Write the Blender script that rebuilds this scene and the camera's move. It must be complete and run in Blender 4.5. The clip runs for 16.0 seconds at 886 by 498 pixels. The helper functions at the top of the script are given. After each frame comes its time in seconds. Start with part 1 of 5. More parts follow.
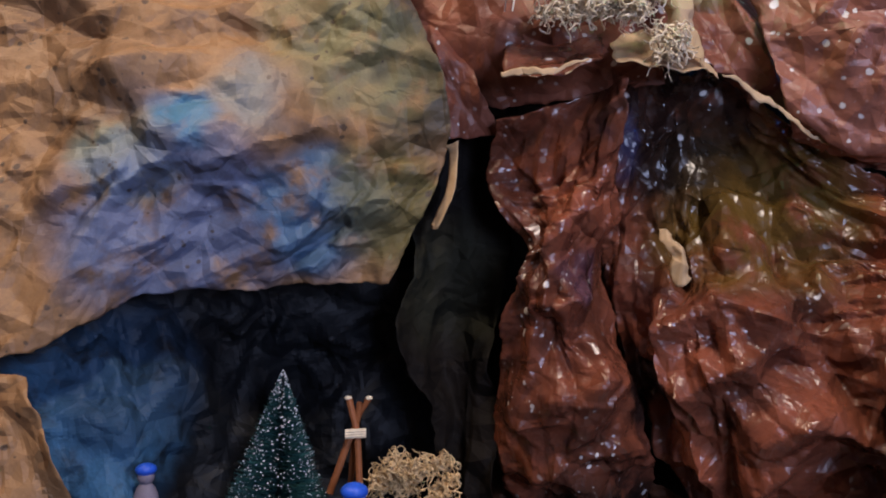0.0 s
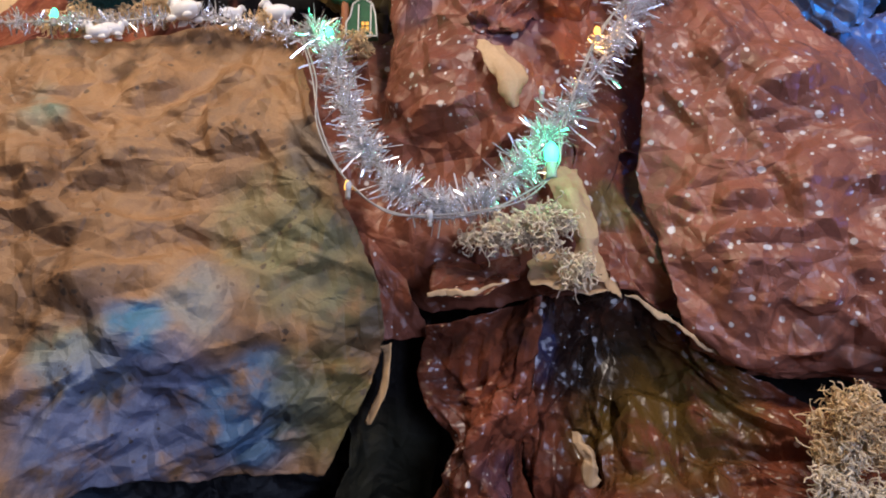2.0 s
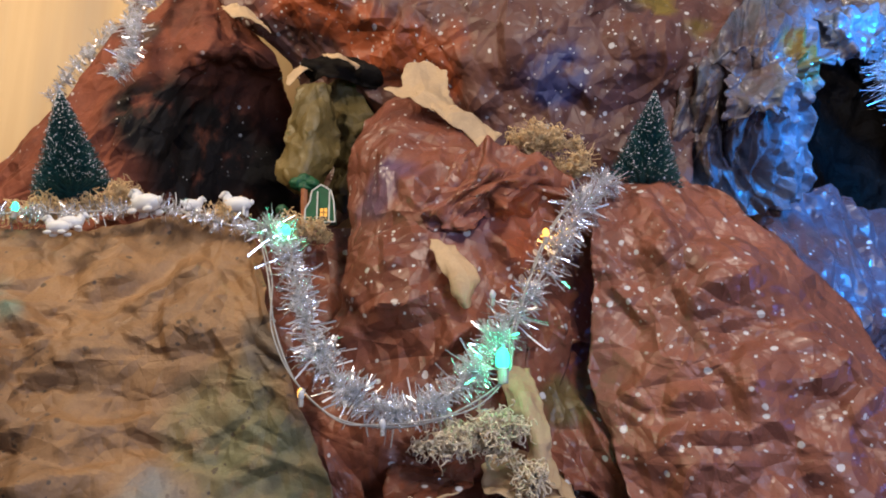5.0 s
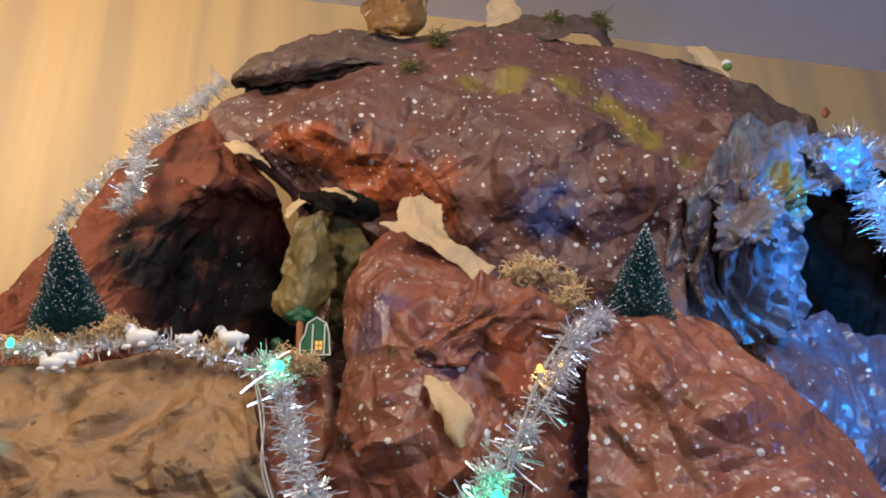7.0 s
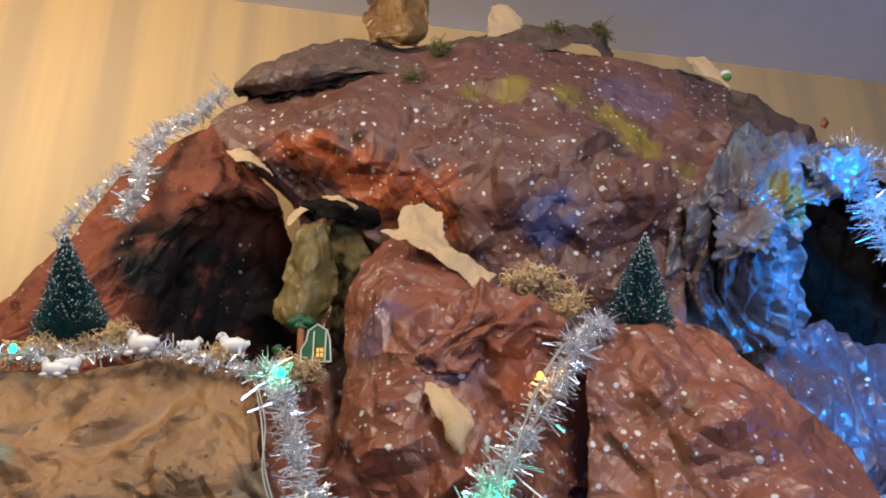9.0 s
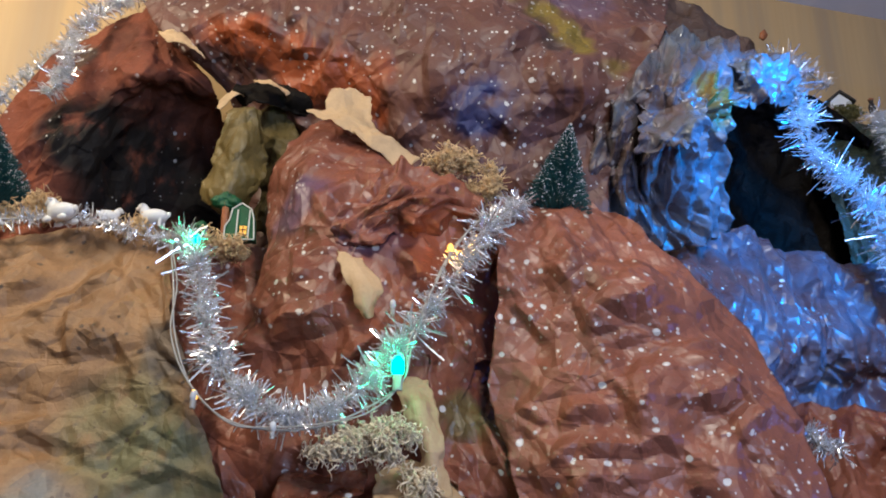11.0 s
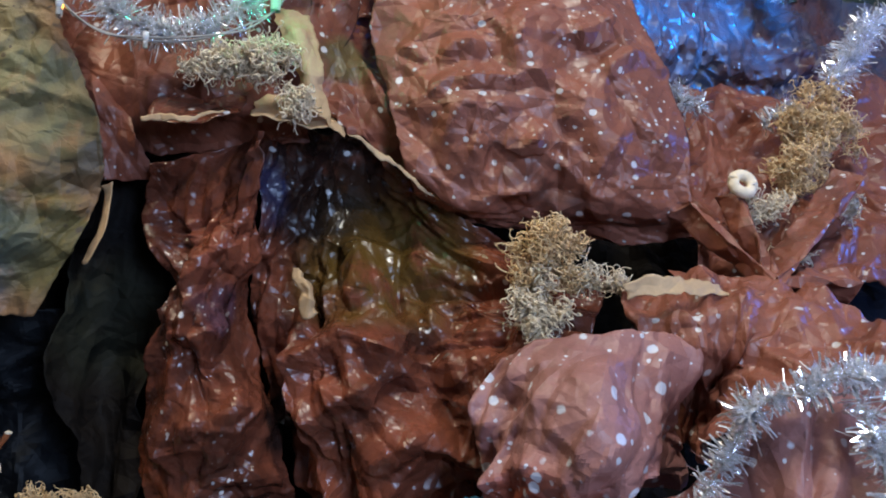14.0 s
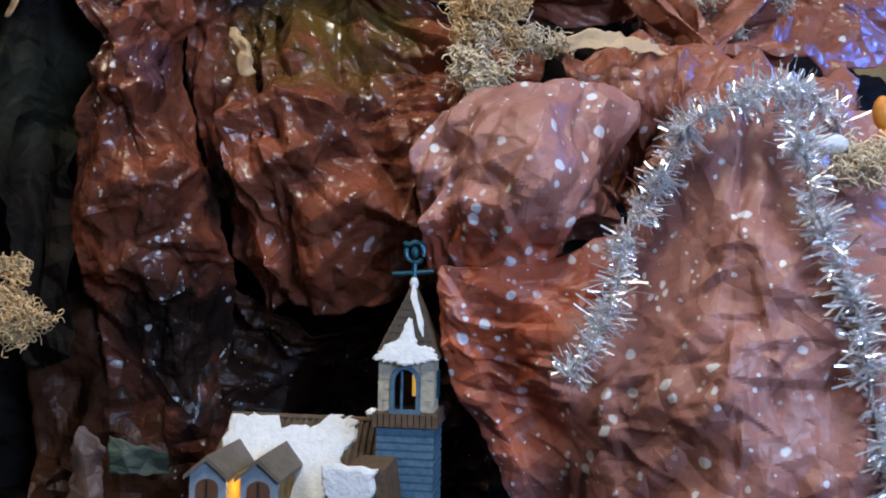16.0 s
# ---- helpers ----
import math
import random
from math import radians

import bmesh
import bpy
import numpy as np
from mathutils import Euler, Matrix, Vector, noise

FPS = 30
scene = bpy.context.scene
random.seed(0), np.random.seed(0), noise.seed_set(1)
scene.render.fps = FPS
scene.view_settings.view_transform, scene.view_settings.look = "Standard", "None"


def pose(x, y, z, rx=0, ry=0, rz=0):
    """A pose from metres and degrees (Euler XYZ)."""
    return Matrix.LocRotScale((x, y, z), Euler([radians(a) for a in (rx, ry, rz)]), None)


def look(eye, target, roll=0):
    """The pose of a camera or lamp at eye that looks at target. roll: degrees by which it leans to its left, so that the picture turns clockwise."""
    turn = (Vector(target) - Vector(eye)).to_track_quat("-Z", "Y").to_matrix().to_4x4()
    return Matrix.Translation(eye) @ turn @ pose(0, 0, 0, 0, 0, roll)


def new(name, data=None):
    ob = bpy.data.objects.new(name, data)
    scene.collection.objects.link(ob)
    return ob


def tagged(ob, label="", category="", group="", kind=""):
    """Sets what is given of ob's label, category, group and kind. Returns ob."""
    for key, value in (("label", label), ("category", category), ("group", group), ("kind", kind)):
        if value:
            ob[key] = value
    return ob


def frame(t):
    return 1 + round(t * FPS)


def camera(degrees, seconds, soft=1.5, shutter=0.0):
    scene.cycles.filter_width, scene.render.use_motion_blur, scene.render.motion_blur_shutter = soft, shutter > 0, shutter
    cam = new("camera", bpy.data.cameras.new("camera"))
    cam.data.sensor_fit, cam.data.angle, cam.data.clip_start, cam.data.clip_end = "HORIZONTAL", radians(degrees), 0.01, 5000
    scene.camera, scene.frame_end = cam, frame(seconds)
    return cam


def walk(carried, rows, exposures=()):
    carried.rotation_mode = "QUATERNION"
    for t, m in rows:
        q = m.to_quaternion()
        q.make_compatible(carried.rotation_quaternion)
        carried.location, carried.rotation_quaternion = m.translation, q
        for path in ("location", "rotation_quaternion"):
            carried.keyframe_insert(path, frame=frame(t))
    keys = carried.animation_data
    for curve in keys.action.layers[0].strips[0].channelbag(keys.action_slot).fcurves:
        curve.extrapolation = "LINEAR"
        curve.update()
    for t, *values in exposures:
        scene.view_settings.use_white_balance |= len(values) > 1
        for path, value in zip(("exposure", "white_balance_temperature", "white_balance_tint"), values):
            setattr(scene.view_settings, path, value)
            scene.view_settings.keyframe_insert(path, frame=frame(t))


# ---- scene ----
cam = camera(56.8, 16.0, soft=1.9)
METRES, EYE, TILT, LEAN, TURN = 1.0, 1.0, 0.0, 0.0, 0.0
ROWS = [
    (0.0, 0.0, 0.0, 0.0, -0.0, -0.0, 0.0),
    (0.5, 0.0142, -0.0724, 0.0265, -0.19, 0.73, -0.01),
    (1.0, 0.0242, -0.0752, 0.0628, -0.78, 2.3, -0.08),
    (1.5, 0.0377, -0.0843, 0.0945, -1.48, 4.05, -0.37),
    (2.0, 0.0435, -0.0966, 0.1186, -2.18, 6.99, -0.62),
    (2.5, 0.0481, -0.1064, 0.1464, -2.74, 10.1, -0.48),
    (3.0, 0.053, -0.1095, 0.1637, -3.16, 11.38, -0.36),
    (5.5, 0.0666, -0.1435, 0.2516, -4.12, 16.85, 0.37),
    (6.0, 0.0703, -0.1517, 0.263, -3.92, 20.47, 0.66),
    (6.5, 0.0714, -0.1493, 0.2652, -3.86, 21.97, 0.58),
    (7.0, 0.0738, -0.148, 0.2641, -3.82, 22.1, 0.45),
    (7.5, 0.0657, -0.1474, 0.269, -3.55, 22.38, 0.53),
    (8.0, 0.0674, -0.1542, 0.2759, -3.49, 23.01, 0.45),
    (10.5, 0.118, -0.1471, 0.1913, -5.49, 20.48, -0.57),
    (11.0, 0.1521, -0.1389, 0.1642, -6.39, 18.89, -0.9),
    (11.5, 0.1807, -0.1343, 0.1373, -8.02, 17.02, -0.93),
    (12.0, 0.1985, -0.1422, 0.1145, -9.04, 15.83, -0.9),
    (12.5, 0.2221, -0.1581, 0.0822, -9.8, 14.79, -0.77),
    (13.0, 0.2332, -0.1578, 0.0439, -10.88, 12.94, -1.2),
    (13.5, 0.227, -0.1402, -0.0146, -11.91, 10.18, -1.23),
    (14.0, 0.1942, -0.1071, -0.0709, -13.0, 6.83, -0.82),
    (14.5, 0.1933, -0.0902, -0.1171, -13.83, 4.94, -0.88),
    (15.0, 0.1991, -0.0778, -0.1728, -14.6, 3.81, -1.5),
    (15.5, 0.2056, -0.0845, -0.2223, -17.16, 2.18, -1.03),
    (16.0, 0.1979, -0.0919, -0.2662, -17.35, 1.82, -1.15),
]
walk(cam, [(t, pose(0, 0, EYE, TILT, LEAN, TURN) @ pose(METRES * x, METRES * y, METRES * z, 90 + pitch, roll, yaw)) for t, x, y, z, yaw, pitch, roll in ROWS],
     exposures=[(0.0, 0.05, 6500, 17), (3.0, -0.2, 6400, 14), (6.0, -0.28, 6450, 8), (11.0, -0.2, 6100, 4), (13.5, -0.06, 5800, 0), (14.5, 0.08, 5800, 1), (16.0, 0.26, 5900, 0)])

# ---- light ----
world = bpy.data.worlds.new("world")
scene.world = world
world.use_nodes = True
world.node_tree.nodes["Background"].inputs[0].default_value = (0.5, 0.6, 0.8, 1)
world.node_tree.nodes["Background"].inputs[1].default_value = 0.05


def lamp(name, kind, m, energy, colour, size=0.1):
    data = bpy.data.lights.new(name, kind)
    data.energy, data.color = energy, colour
    if kind == "AREA":
        data.size = size
    else:
        data.shadow_soft_size = size
    ob = new(name, data)
    ob.matrix_world = m
    return ob


lamp("wall_lamp", "AREA", look((-0.95, 0.45, 2.5), (-0.2, 1.5, 1.9)), 17, (1.0, 0.80, 0.56), 0.3)
lamp("ceiling_lamp", "AREA", look((0.50, -0.35, 2.6), (0.42, 0.80, 0.9)), 21, (1.0, 0.88, 0.74), 0.2)
# Unseen cool fill added in front; the modelled room has no window.
lamp("cool_fill_light", "AREA", look((1.05, -1.7, 1.3), (0.5, 0.9, 1.25)), 40, (0.54, 0.66, 1.0), 0.8)
spot = lamp("blue_led_spot", "SPOT", look((1.10, 0.72, 1.93), (0.90, 1.2, 1.74)), 62.0, (0.008, 0.29, 1.0), 0.02)
spot.data.spot_size, spot.data.spot_blend = radians(72), 0.35
lamp("blue_led_lamp", "POINT", Matrix.Translation((1.45, 0.68, 1.22)), 7.0, (0.06, 0.22, 1.0), 0.01)
lamp("green_led_lamp", "POINT", Matrix.Translation((0.203, 0.822, 1.352)), 0.13, (0.05, 1.0, 0.40), 0.01)

# ---- materials ----


def material(name):
    m = bpy.data.materials.new(name)
    m.use_nodes = True
    nt = m.node_tree
    return m, nt, nt.nodes["Principled BSDF"]


def node(nt, kind, **inputs):
    n = nt.nodes.new(kind)
    for key, value in inputs.items():
        n.inputs[key].default_value = value
    return n


def noise_fac(nt, vec, scale, detail=4.0, rough=0.6, lo=0.0, hi=1.0):
    n = node(nt, "ShaderNodeTexNoise", Scale=scale, Detail=detail, Roughness=rough)
    nt.links.new(vec, n.inputs["Vector"])
    r = nt.nodes.new("ShaderNodeMapRange")
    r.interpolation_type = "SMOOTHSTEP"
    r.inputs[1].default_value, r.inputs[2].default_value = lo, hi
    nt.links.new(n.outputs[0], r.inputs[0])
    return r.outputs[0]


def math_node(nt, op, a, b=None):
    n = nt.nodes.new("ShaderNodeMath")
    n.operation = op
    for i, v in enumerate((a, b)):
        if v is None:
            continue
        if isinstance(v, (int, float)):
            n.inputs[i].default_value = v
        else:
            nt.links.new(v, n.inputs[i])
    return n.outputs[0]


def mix(nt, fac, a, b):
    n = nt.nodes.new("ShaderNodeMix")
    n.data_type = "RGBA"
    for i, v in ((0, fac), (6, a), (7, b)):
        if isinstance(v, (int, float)):
            n.inputs[i].default_value = v
        elif isinstance(v, tuple):
            n.inputs[i].default_value = (*v, 1)
        else:
            nt.links.new(v, n.inputs[i])
    return n.outputs[2]


def warped(nt, amount, scale, detail=3.0):
    """Object coordinates shifted by noise."""
    tc = nt.nodes.new("ShaderNodeTexCoord")
    n = node(nt, "ShaderNodeTexNoise", Scale=scale, Detail=detail)
    nt.links.new(tc.outputs["Object"], n.inputs["Vector"])
    sub = nt.nodes.new("ShaderNodeVectorMath")
    sub.operation = "MULTIPLY_ADD"
    nt.links.new(n.outputs["Color"], sub.inputs[0])
    sub.inputs[1].default_value = (amount,) * 3
    nt.links.new(tc.outputs["Object"], sub.inputs[2])
    off = nt.nodes.new("ShaderNodeVectorMath")
    off.operation = "SUBTRACT"
    nt.links.new(sub.outputs[0], off.inputs[0])
    off.inputs[1].default_value = (amount / 2,) * 3
    return tc.outputs["Object"], off.outputs[0]


def splatter(nt, vec, scale, lo, hi):
    """Mask of thrown paint drops of uneven size; lo, hi: smallest and largest radius in cells."""
    v = node(nt, "ShaderNodeTexVoronoi", Scale=scale)
    nt.links.new(vec, v.inputs["Vector"])
    sep = nt.nodes.new("ShaderNodeSeparateColor")
    nt.links.new(v.outputs["Color"], sep.inputs[0])
    p = math_node(nt, "POWER", sep.outputs[0], 1.5)
    r = math_node(nt, "ADD", math_node(nt, "MULTIPLY", p, hi - lo), lo)
    d = math_node(nt, "SUBTRACT", r, v.outputs["Distance"])
    return math_node(nt, "MINIMUM", math_node(nt, "MAXIMUM", math_node(nt, "MULTIPLY", d, 14.0), 0.0), 1.0)


def paper(name, light, mid, dark, patches=(), dots=0.0, gloss=0.5, rough=0.5, dark_amount=0.5, dot_scale=52.0, fine=1.0, dot_size=0.30, dot_low=-0.02, dot_colour=(0.72, 0.70, 0.68)):
    """Painted kraft paper: two mottled tones, dark brush stains, patches (place, radius, colour, strength) of paint,
    shade and glints, and white drops.
    """
    m, nt, bsdf = material(name)
    bsdf.inputs["Specular IOR Level"].default_value = gloss
    vec, wvec = warped(nt, 0.10, 9.0)
    col = mix(nt, noise_fac(nt, vec, 7.0, 5.0, 0.65, 0.35, 0.65), light, mid)
    col = mix(nt, math_node(nt, "MULTIPLY", noise_fac(nt, wvec, 5.0, 6.0, 0.7, 0.55, 0.72), dark_amount), col, dark)
    for place, radius, colour, strength in patches:
        sub = nt.nodes.new("ShaderNodeVectorMath")
        sub.operation = "DISTANCE"
        nt.links.new(wvec, sub.inputs[0])
        sub.inputs[1].default_value = place
        r = nt.nodes.new("ShaderNodeMapRange")
        r.interpolation_type = "SMOOTHSTEP"
        r.inputs[1].default_value, r.inputs[2].default_value = radius * 1.1, radius * 0.55
        r.inputs[4].default_value = strength
        nt.links.new(sub.outputs["Value"], r.inputs[0])
        fac = math_node(nt, "MULTIPLY", r.outputs[0], noise_fac(nt, vec, 16.0, 4.0, 0.6, 0.25, 0.5))
        col = mix(nt, fac, col, colour)
    grain = noise_fac(nt, vec, 260.0, 3.0, 0.6, 0.2, 0.8)
    col = mix(nt, math_node(nt, "MULTIPLY", grain, 0.22), col, dark)
    if dots > 0:
        _, dvec = warped(nt, 0.008, 60.0)
        clump = noise_fac(nt, vec, 5.0, 2.0, 0.5, 0.62 - 0.3 * dots, 0.66 - 0.22 * dots)
        a = math_node(nt, "MULTIPLY", splatter(nt, dvec, dot_scale, dot_low, dot_size), clump)
        b = math_node(nt, "MULTIPLY", splatter(nt, dvec, dot_scale * 2.1, -0.12, 0.34), noise_fac(nt, vec, 7.0, 2.0, 0.5, 0.62 - 0.22 * dots, 0.74 - 0.2 * dots))
        col = mix(nt, math_node(nt, "MULTIPLY", math_node(nt, "MAXIMUM", a, b), 0.85), col, dot_colour)
    nt.links.new(col, bsdf.inputs["Base Color"])
    rn = noise_fac(nt, vec, 22.0, 3.0, 0.6, 0.2, 0.8)
    nt.links.new(math_node(nt, "ADD", math_node(nt, "MULTIPLY", rn, 0.18), rough - 0.09), bsdf.inputs["Roughness"])
    fold = noise_fac(nt, vec, 75.0, 2.0, 0.5, 0.2, 0.8)
    h = math_node(nt, "ADD", math_node(nt, "MULTIPLY", fold, 0.7), math_node(nt, "MULTIPLY", grain, 0.10))
    bump = node(nt, "ShaderNodeBump", Strength=0.16 * fine, Distance=0.004)
    nt.links.new(h, bump.inputs["Height"])
    last = bump.outputs[0]
    for scale, depth, shift in ((9.0, 0.050, 0.05), (21.0, 0.022, 0.02), (47.0, 0.0055, 0.012)):
        _, way = warped(nt, shift, 0.45 * scale, 0.0)
        edge, cell = node(nt, "ShaderNodeTexVoronoi", Scale=scale), node(nt, "ShaderNodeTexVoronoi", Scale=scale)
        edge.feature = "DISTANCE_TO_EDGE"
        nt.links.new(way, edge.inputs["Vector"])
        nt.links.new(way, cell.inputs["Vector"])
        sep = nt.nodes.new("ShaderNodeSeparateColor")
        nt.links.new(cell.outputs["Color"], sep.inputs[0])
        rise = math_node(nt, "MULTIPLY", edge.outputs["Distance"], math_node(nt, "SUBTRACT", math_node(nt, "MULTIPLY", sep.outputs[1], 2.0), 1.0))
        crease = node(nt, "ShaderNodeBump", Strength=1.0 * fine, Distance=depth)
        nt.links.new(rise, crease.inputs["Height"])
        nt.links.new(last, crease.inputs["Normal"])
        last = crease.outputs[0]
    nt.links.new(last, bsdf.inputs["Normal"])
    return m


def plain(name, colour, rough=0.6, metal=0.0, vary=0.25, scale=60.0, bump=0.2):
    m, nt, bsdf = material(name)
    tc = nt.nodes.new("ShaderNodeTexCoord")
    f = noise_fac(nt, tc.outputs["Object"], scale, 5.0, 0.65, 0.3, 0.7)
    nt.links.new(mix(nt, f, colour, tuple(c * (1 - vary) for c in colour)), bsdf.inputs["Base Color"])
    bsdf.inputs["Roughness"].default_value, bsdf.inputs["Metallic"].default_value = rough, metal
    b = node(nt, "ShaderNodeBump", Strength=bump, Distance=0.002)
    nt.links.new(f, b.inputs["Height"])
    nt.links.new(b.outputs[0], bsdf.inputs["Normal"])
    return m


def glow(name, colour, strength):
    m, nt, bsdf = material(name)
    bsdf.inputs["Base Color"].default_value = (*colour, 1)
    bsdf.inputs["Emission Color"].default_value = (*colour, 1)
    bsdf.inputs["Emission Strength"].default_value = strength
    return m


RED, RED2, MAROON = (0.285, 0.093, 0.052), (0.205, 0.064, 0.038), (0.030, 0.018, 0.015)
YEL, BLU, BLK, PURP = (0.22, 0.15, 0.02), (0.05, 0.07, 0.20), (0.012, 0.010, 0.009), (0.14, 0.09, 0.15)
M_CLIFF = paper("ochre_paper", (0.36, 0.195, 0.085), (0.245, 0.13, 0.058), (0.06, 0.038, 0.025),
                [((-0.46, 0.97, 1.47), 0.07, (0.12, 0.24, 0.20), 0.8), ((-0.13, 0.96, 1.27), 0.10, (0.20, 0.20, 0.09), 0.6),
                 ((-0.22, 0.93, 1.16), 0.07, (0.25, 0.26, 0.24), 0.9), ((-0.35, 0.91, 1.10), 0.07, (0.26, 0.30, 0.13), 0.8),
                 ((-0.30, 0.92, 1.03), 0.15, (0.14, 0.20, 0.34), 0.85), ((-0.14, 0.94, 1.03), 0.09, (0.06, 0.17, 0.30), 0.9),
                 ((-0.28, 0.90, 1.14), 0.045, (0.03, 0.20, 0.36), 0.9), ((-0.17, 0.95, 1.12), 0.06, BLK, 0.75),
                 ((-0.05, 0.95, 1.05), 0.09, (0.14, 0.13, 0.04), 0.8), ((-0.03, 0.95, 1.16), 0.06, (0.04, 0.04, 0.02), 0.8), ((-0.10, 0.95, 1.38), 0.05, (0.14, 0.12, 0.09), 0.7), ((-0.08, 0.94, 1.22), 0.09, (0.19, 0.19, 0.09), 0.7)], rough=0.6, dark_amount=0.8, dots=0.55, dot_scale=62.0, dot_colour=(0.07, 0.045, 0.03))
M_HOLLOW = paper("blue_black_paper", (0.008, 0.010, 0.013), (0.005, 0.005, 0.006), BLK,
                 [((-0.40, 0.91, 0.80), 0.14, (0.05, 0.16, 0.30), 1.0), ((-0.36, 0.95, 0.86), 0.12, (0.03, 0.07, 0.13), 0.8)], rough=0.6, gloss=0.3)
M_RED = paper("red_brown_paper", RED, RED2, MAROON,
              [((0.17, 1.0, 1.56), 0.07, BLU, 0.6), ((0.05, 1.0, 1.62), 0.06, BLU, 0.5), ((0.30, 0.95, 1.30), 0.05, (0.10, 0.10, 0.03), 0.7)], dots=0.75, rough=0.42)
M_BOULDER = paper("speckled_red_paper", (0.325, 0.117, 0.073), (0.25, 0.088, 0.056), (0.05, 0.03, 0.025), [], dots=0.85, rough=0.40, dark_amount=0.6)
M_SUMMIT = paper("plum_brown_paper", (0.165, 0.066, 0.046), (0.125, 0.054, 0.042), (0.05, 0.03, 0.03),
                 [((-0.156, 1.16, 2.01), 0.065, (0.36, 0.075, 0.018), 1.0), ((-0.0743, 1.16, 1.99), 0.065, (0.36, 0.075, 0.018), 1.0), ((0.0077, 1.16, 1.95), 0.065, (0.36, 0.075, 0.018), 1.0), ((0.0885, 1.16, 1.91), 0.065, (0.36, 0.075, 0.018), 1.0), ((0.169, 1.16, 1.91), 0.065, (0.36, 0.075, 0.018), 1.0), ((0.235, 1.16, 1.92), 0.065, (0.36, 0.075, 0.018), 1.0), ((0.218, 1.09, 2.14), 0.048, YEL, 1.0), ((0.294, 1.09, 2.11), 0.048, YEL, 1.0), ((0.402, 1.09, 2.11), 0.048, YEL, 1.0), ((0.455, 1.09, 2.06), 0.048, YEL, 1.0), ((0.495, 1.09, 2), 0.048, YEL, 1.0), ((0.525, 1.09, 1.95), 0.048, YEL, 1.0), ((0.585, 1.09, 1.91), 0.048, YEL, 1.0), ((0.647, 1.09, 1.89), 0.048, YEL, 1.0), ((0.334, 1.07, 1.83), 0.06, BLU, 0.8), ((0.447, 1.07, 1.98), 0.035, BLK, 0.7), ((0.538, 1.12, 2.13), 0.09, PURP, 0.7)], dots=1.0, rough=0.5, dark_amount=0.35)
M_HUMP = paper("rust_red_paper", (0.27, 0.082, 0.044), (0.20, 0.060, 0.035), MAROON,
               # Black patches hold both sprayed paint and the cave's shade.
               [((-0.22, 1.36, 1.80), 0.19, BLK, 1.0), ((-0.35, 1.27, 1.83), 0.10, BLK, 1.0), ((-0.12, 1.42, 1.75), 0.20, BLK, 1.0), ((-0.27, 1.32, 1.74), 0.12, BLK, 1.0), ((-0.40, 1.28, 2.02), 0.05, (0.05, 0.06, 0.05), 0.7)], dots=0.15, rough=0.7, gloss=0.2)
# The two violet-blue patches paint in glints of the blue lamp.
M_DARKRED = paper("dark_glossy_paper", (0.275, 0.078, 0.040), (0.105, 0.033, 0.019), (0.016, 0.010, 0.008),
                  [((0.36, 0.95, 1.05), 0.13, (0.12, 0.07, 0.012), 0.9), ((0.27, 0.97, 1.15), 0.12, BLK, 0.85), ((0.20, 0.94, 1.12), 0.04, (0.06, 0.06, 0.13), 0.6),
                   # Large black patch puts shade and dark paint into the fold's foot.
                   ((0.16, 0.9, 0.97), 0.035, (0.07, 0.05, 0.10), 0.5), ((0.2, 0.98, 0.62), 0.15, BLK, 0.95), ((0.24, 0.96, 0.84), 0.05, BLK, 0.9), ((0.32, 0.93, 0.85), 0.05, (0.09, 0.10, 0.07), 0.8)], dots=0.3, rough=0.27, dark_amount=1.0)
# Near-black: the column's own paper, and painted shade on gap and hollow sheets.
M_BLACK = paper("black_paper_and_shade", (0.009, 0.006, 0.004), (0.005, 0.0035, 0.003), BLK, [((0.03, 1.0, 0.95), 0.10, (0.03, 0.030, 0.018), 0.8)], dots=0.0, rough=0.75, gloss=0.15)
M_PANEL = paper("dusty_red_paper", (0.41, 0.195, 0.170), (0.335, 0.150, 0.132), (0.10, 0.04, 0.03),
                [((0.52, 0.74, 0.71), 0.13, (0.42, 0.085, 0.03), 0.9), ((0.53, 0.75, 0.60), 0.10, (0.40, 0.09, 0.035), 0.8)], dots=1.2, rough=0.45, dark_amount=0.25, dot_scale=44.0, fine=0.85, dot_size=0.36, dot_low=0.06, dot_colour=(0.74, 0.76, 0.82))
M_PLEATS = paper("purple_brown_paper", (0.16, 0.20, 0.25), (0.14, 0.085, 0.075), (0.03, 0.025, 0.03), [((0.75, 1.06, 1.88), 0.07, YEL, 0.9)], dots=0.35, rough=0.30, dark_amount=0.5, fine=0.7)
# Blue tone puts part of the blue lamp's streaks into the colour.
M_SLOPE = paper("blue_lit_brown_paper", (0.09, 0.10, 0.14), (0.13, 0.05, 0.04), (0.03, 0.02, 0.025), [], dots=0.3, rough=0.32, dark_amount=0.5, fine=0.6)
M_HILL = paper("dark_green_paper", (0.055, 0.075, 0.05), (0.035, 0.05, 0.035), (0.012, 0.015, 0.012), [], rough=0.6)
M_CAP = paper("dark_brown_paper", (0.13, 0.075, 0.055), (0.09, 0.055, 0.042), MAROON, [], dots=0.4, rough=0.55)
M_KRAFT = paper("bare_kraft_paper", (0.60, 0.42, 0.24), (0.52, 0.35, 0.19), (0.30, 0.18, 0.09), [], rough=0.65, dark_amount=0.2, fine=0.6)
M_OLIVE = paper("olive_kraft_paper", (0.24, 0.165, 0.05), (0.12, 0.085, 0.024), (0.04, 0.03, 0.012), [], rough=0.5, dark_amount=0.5)
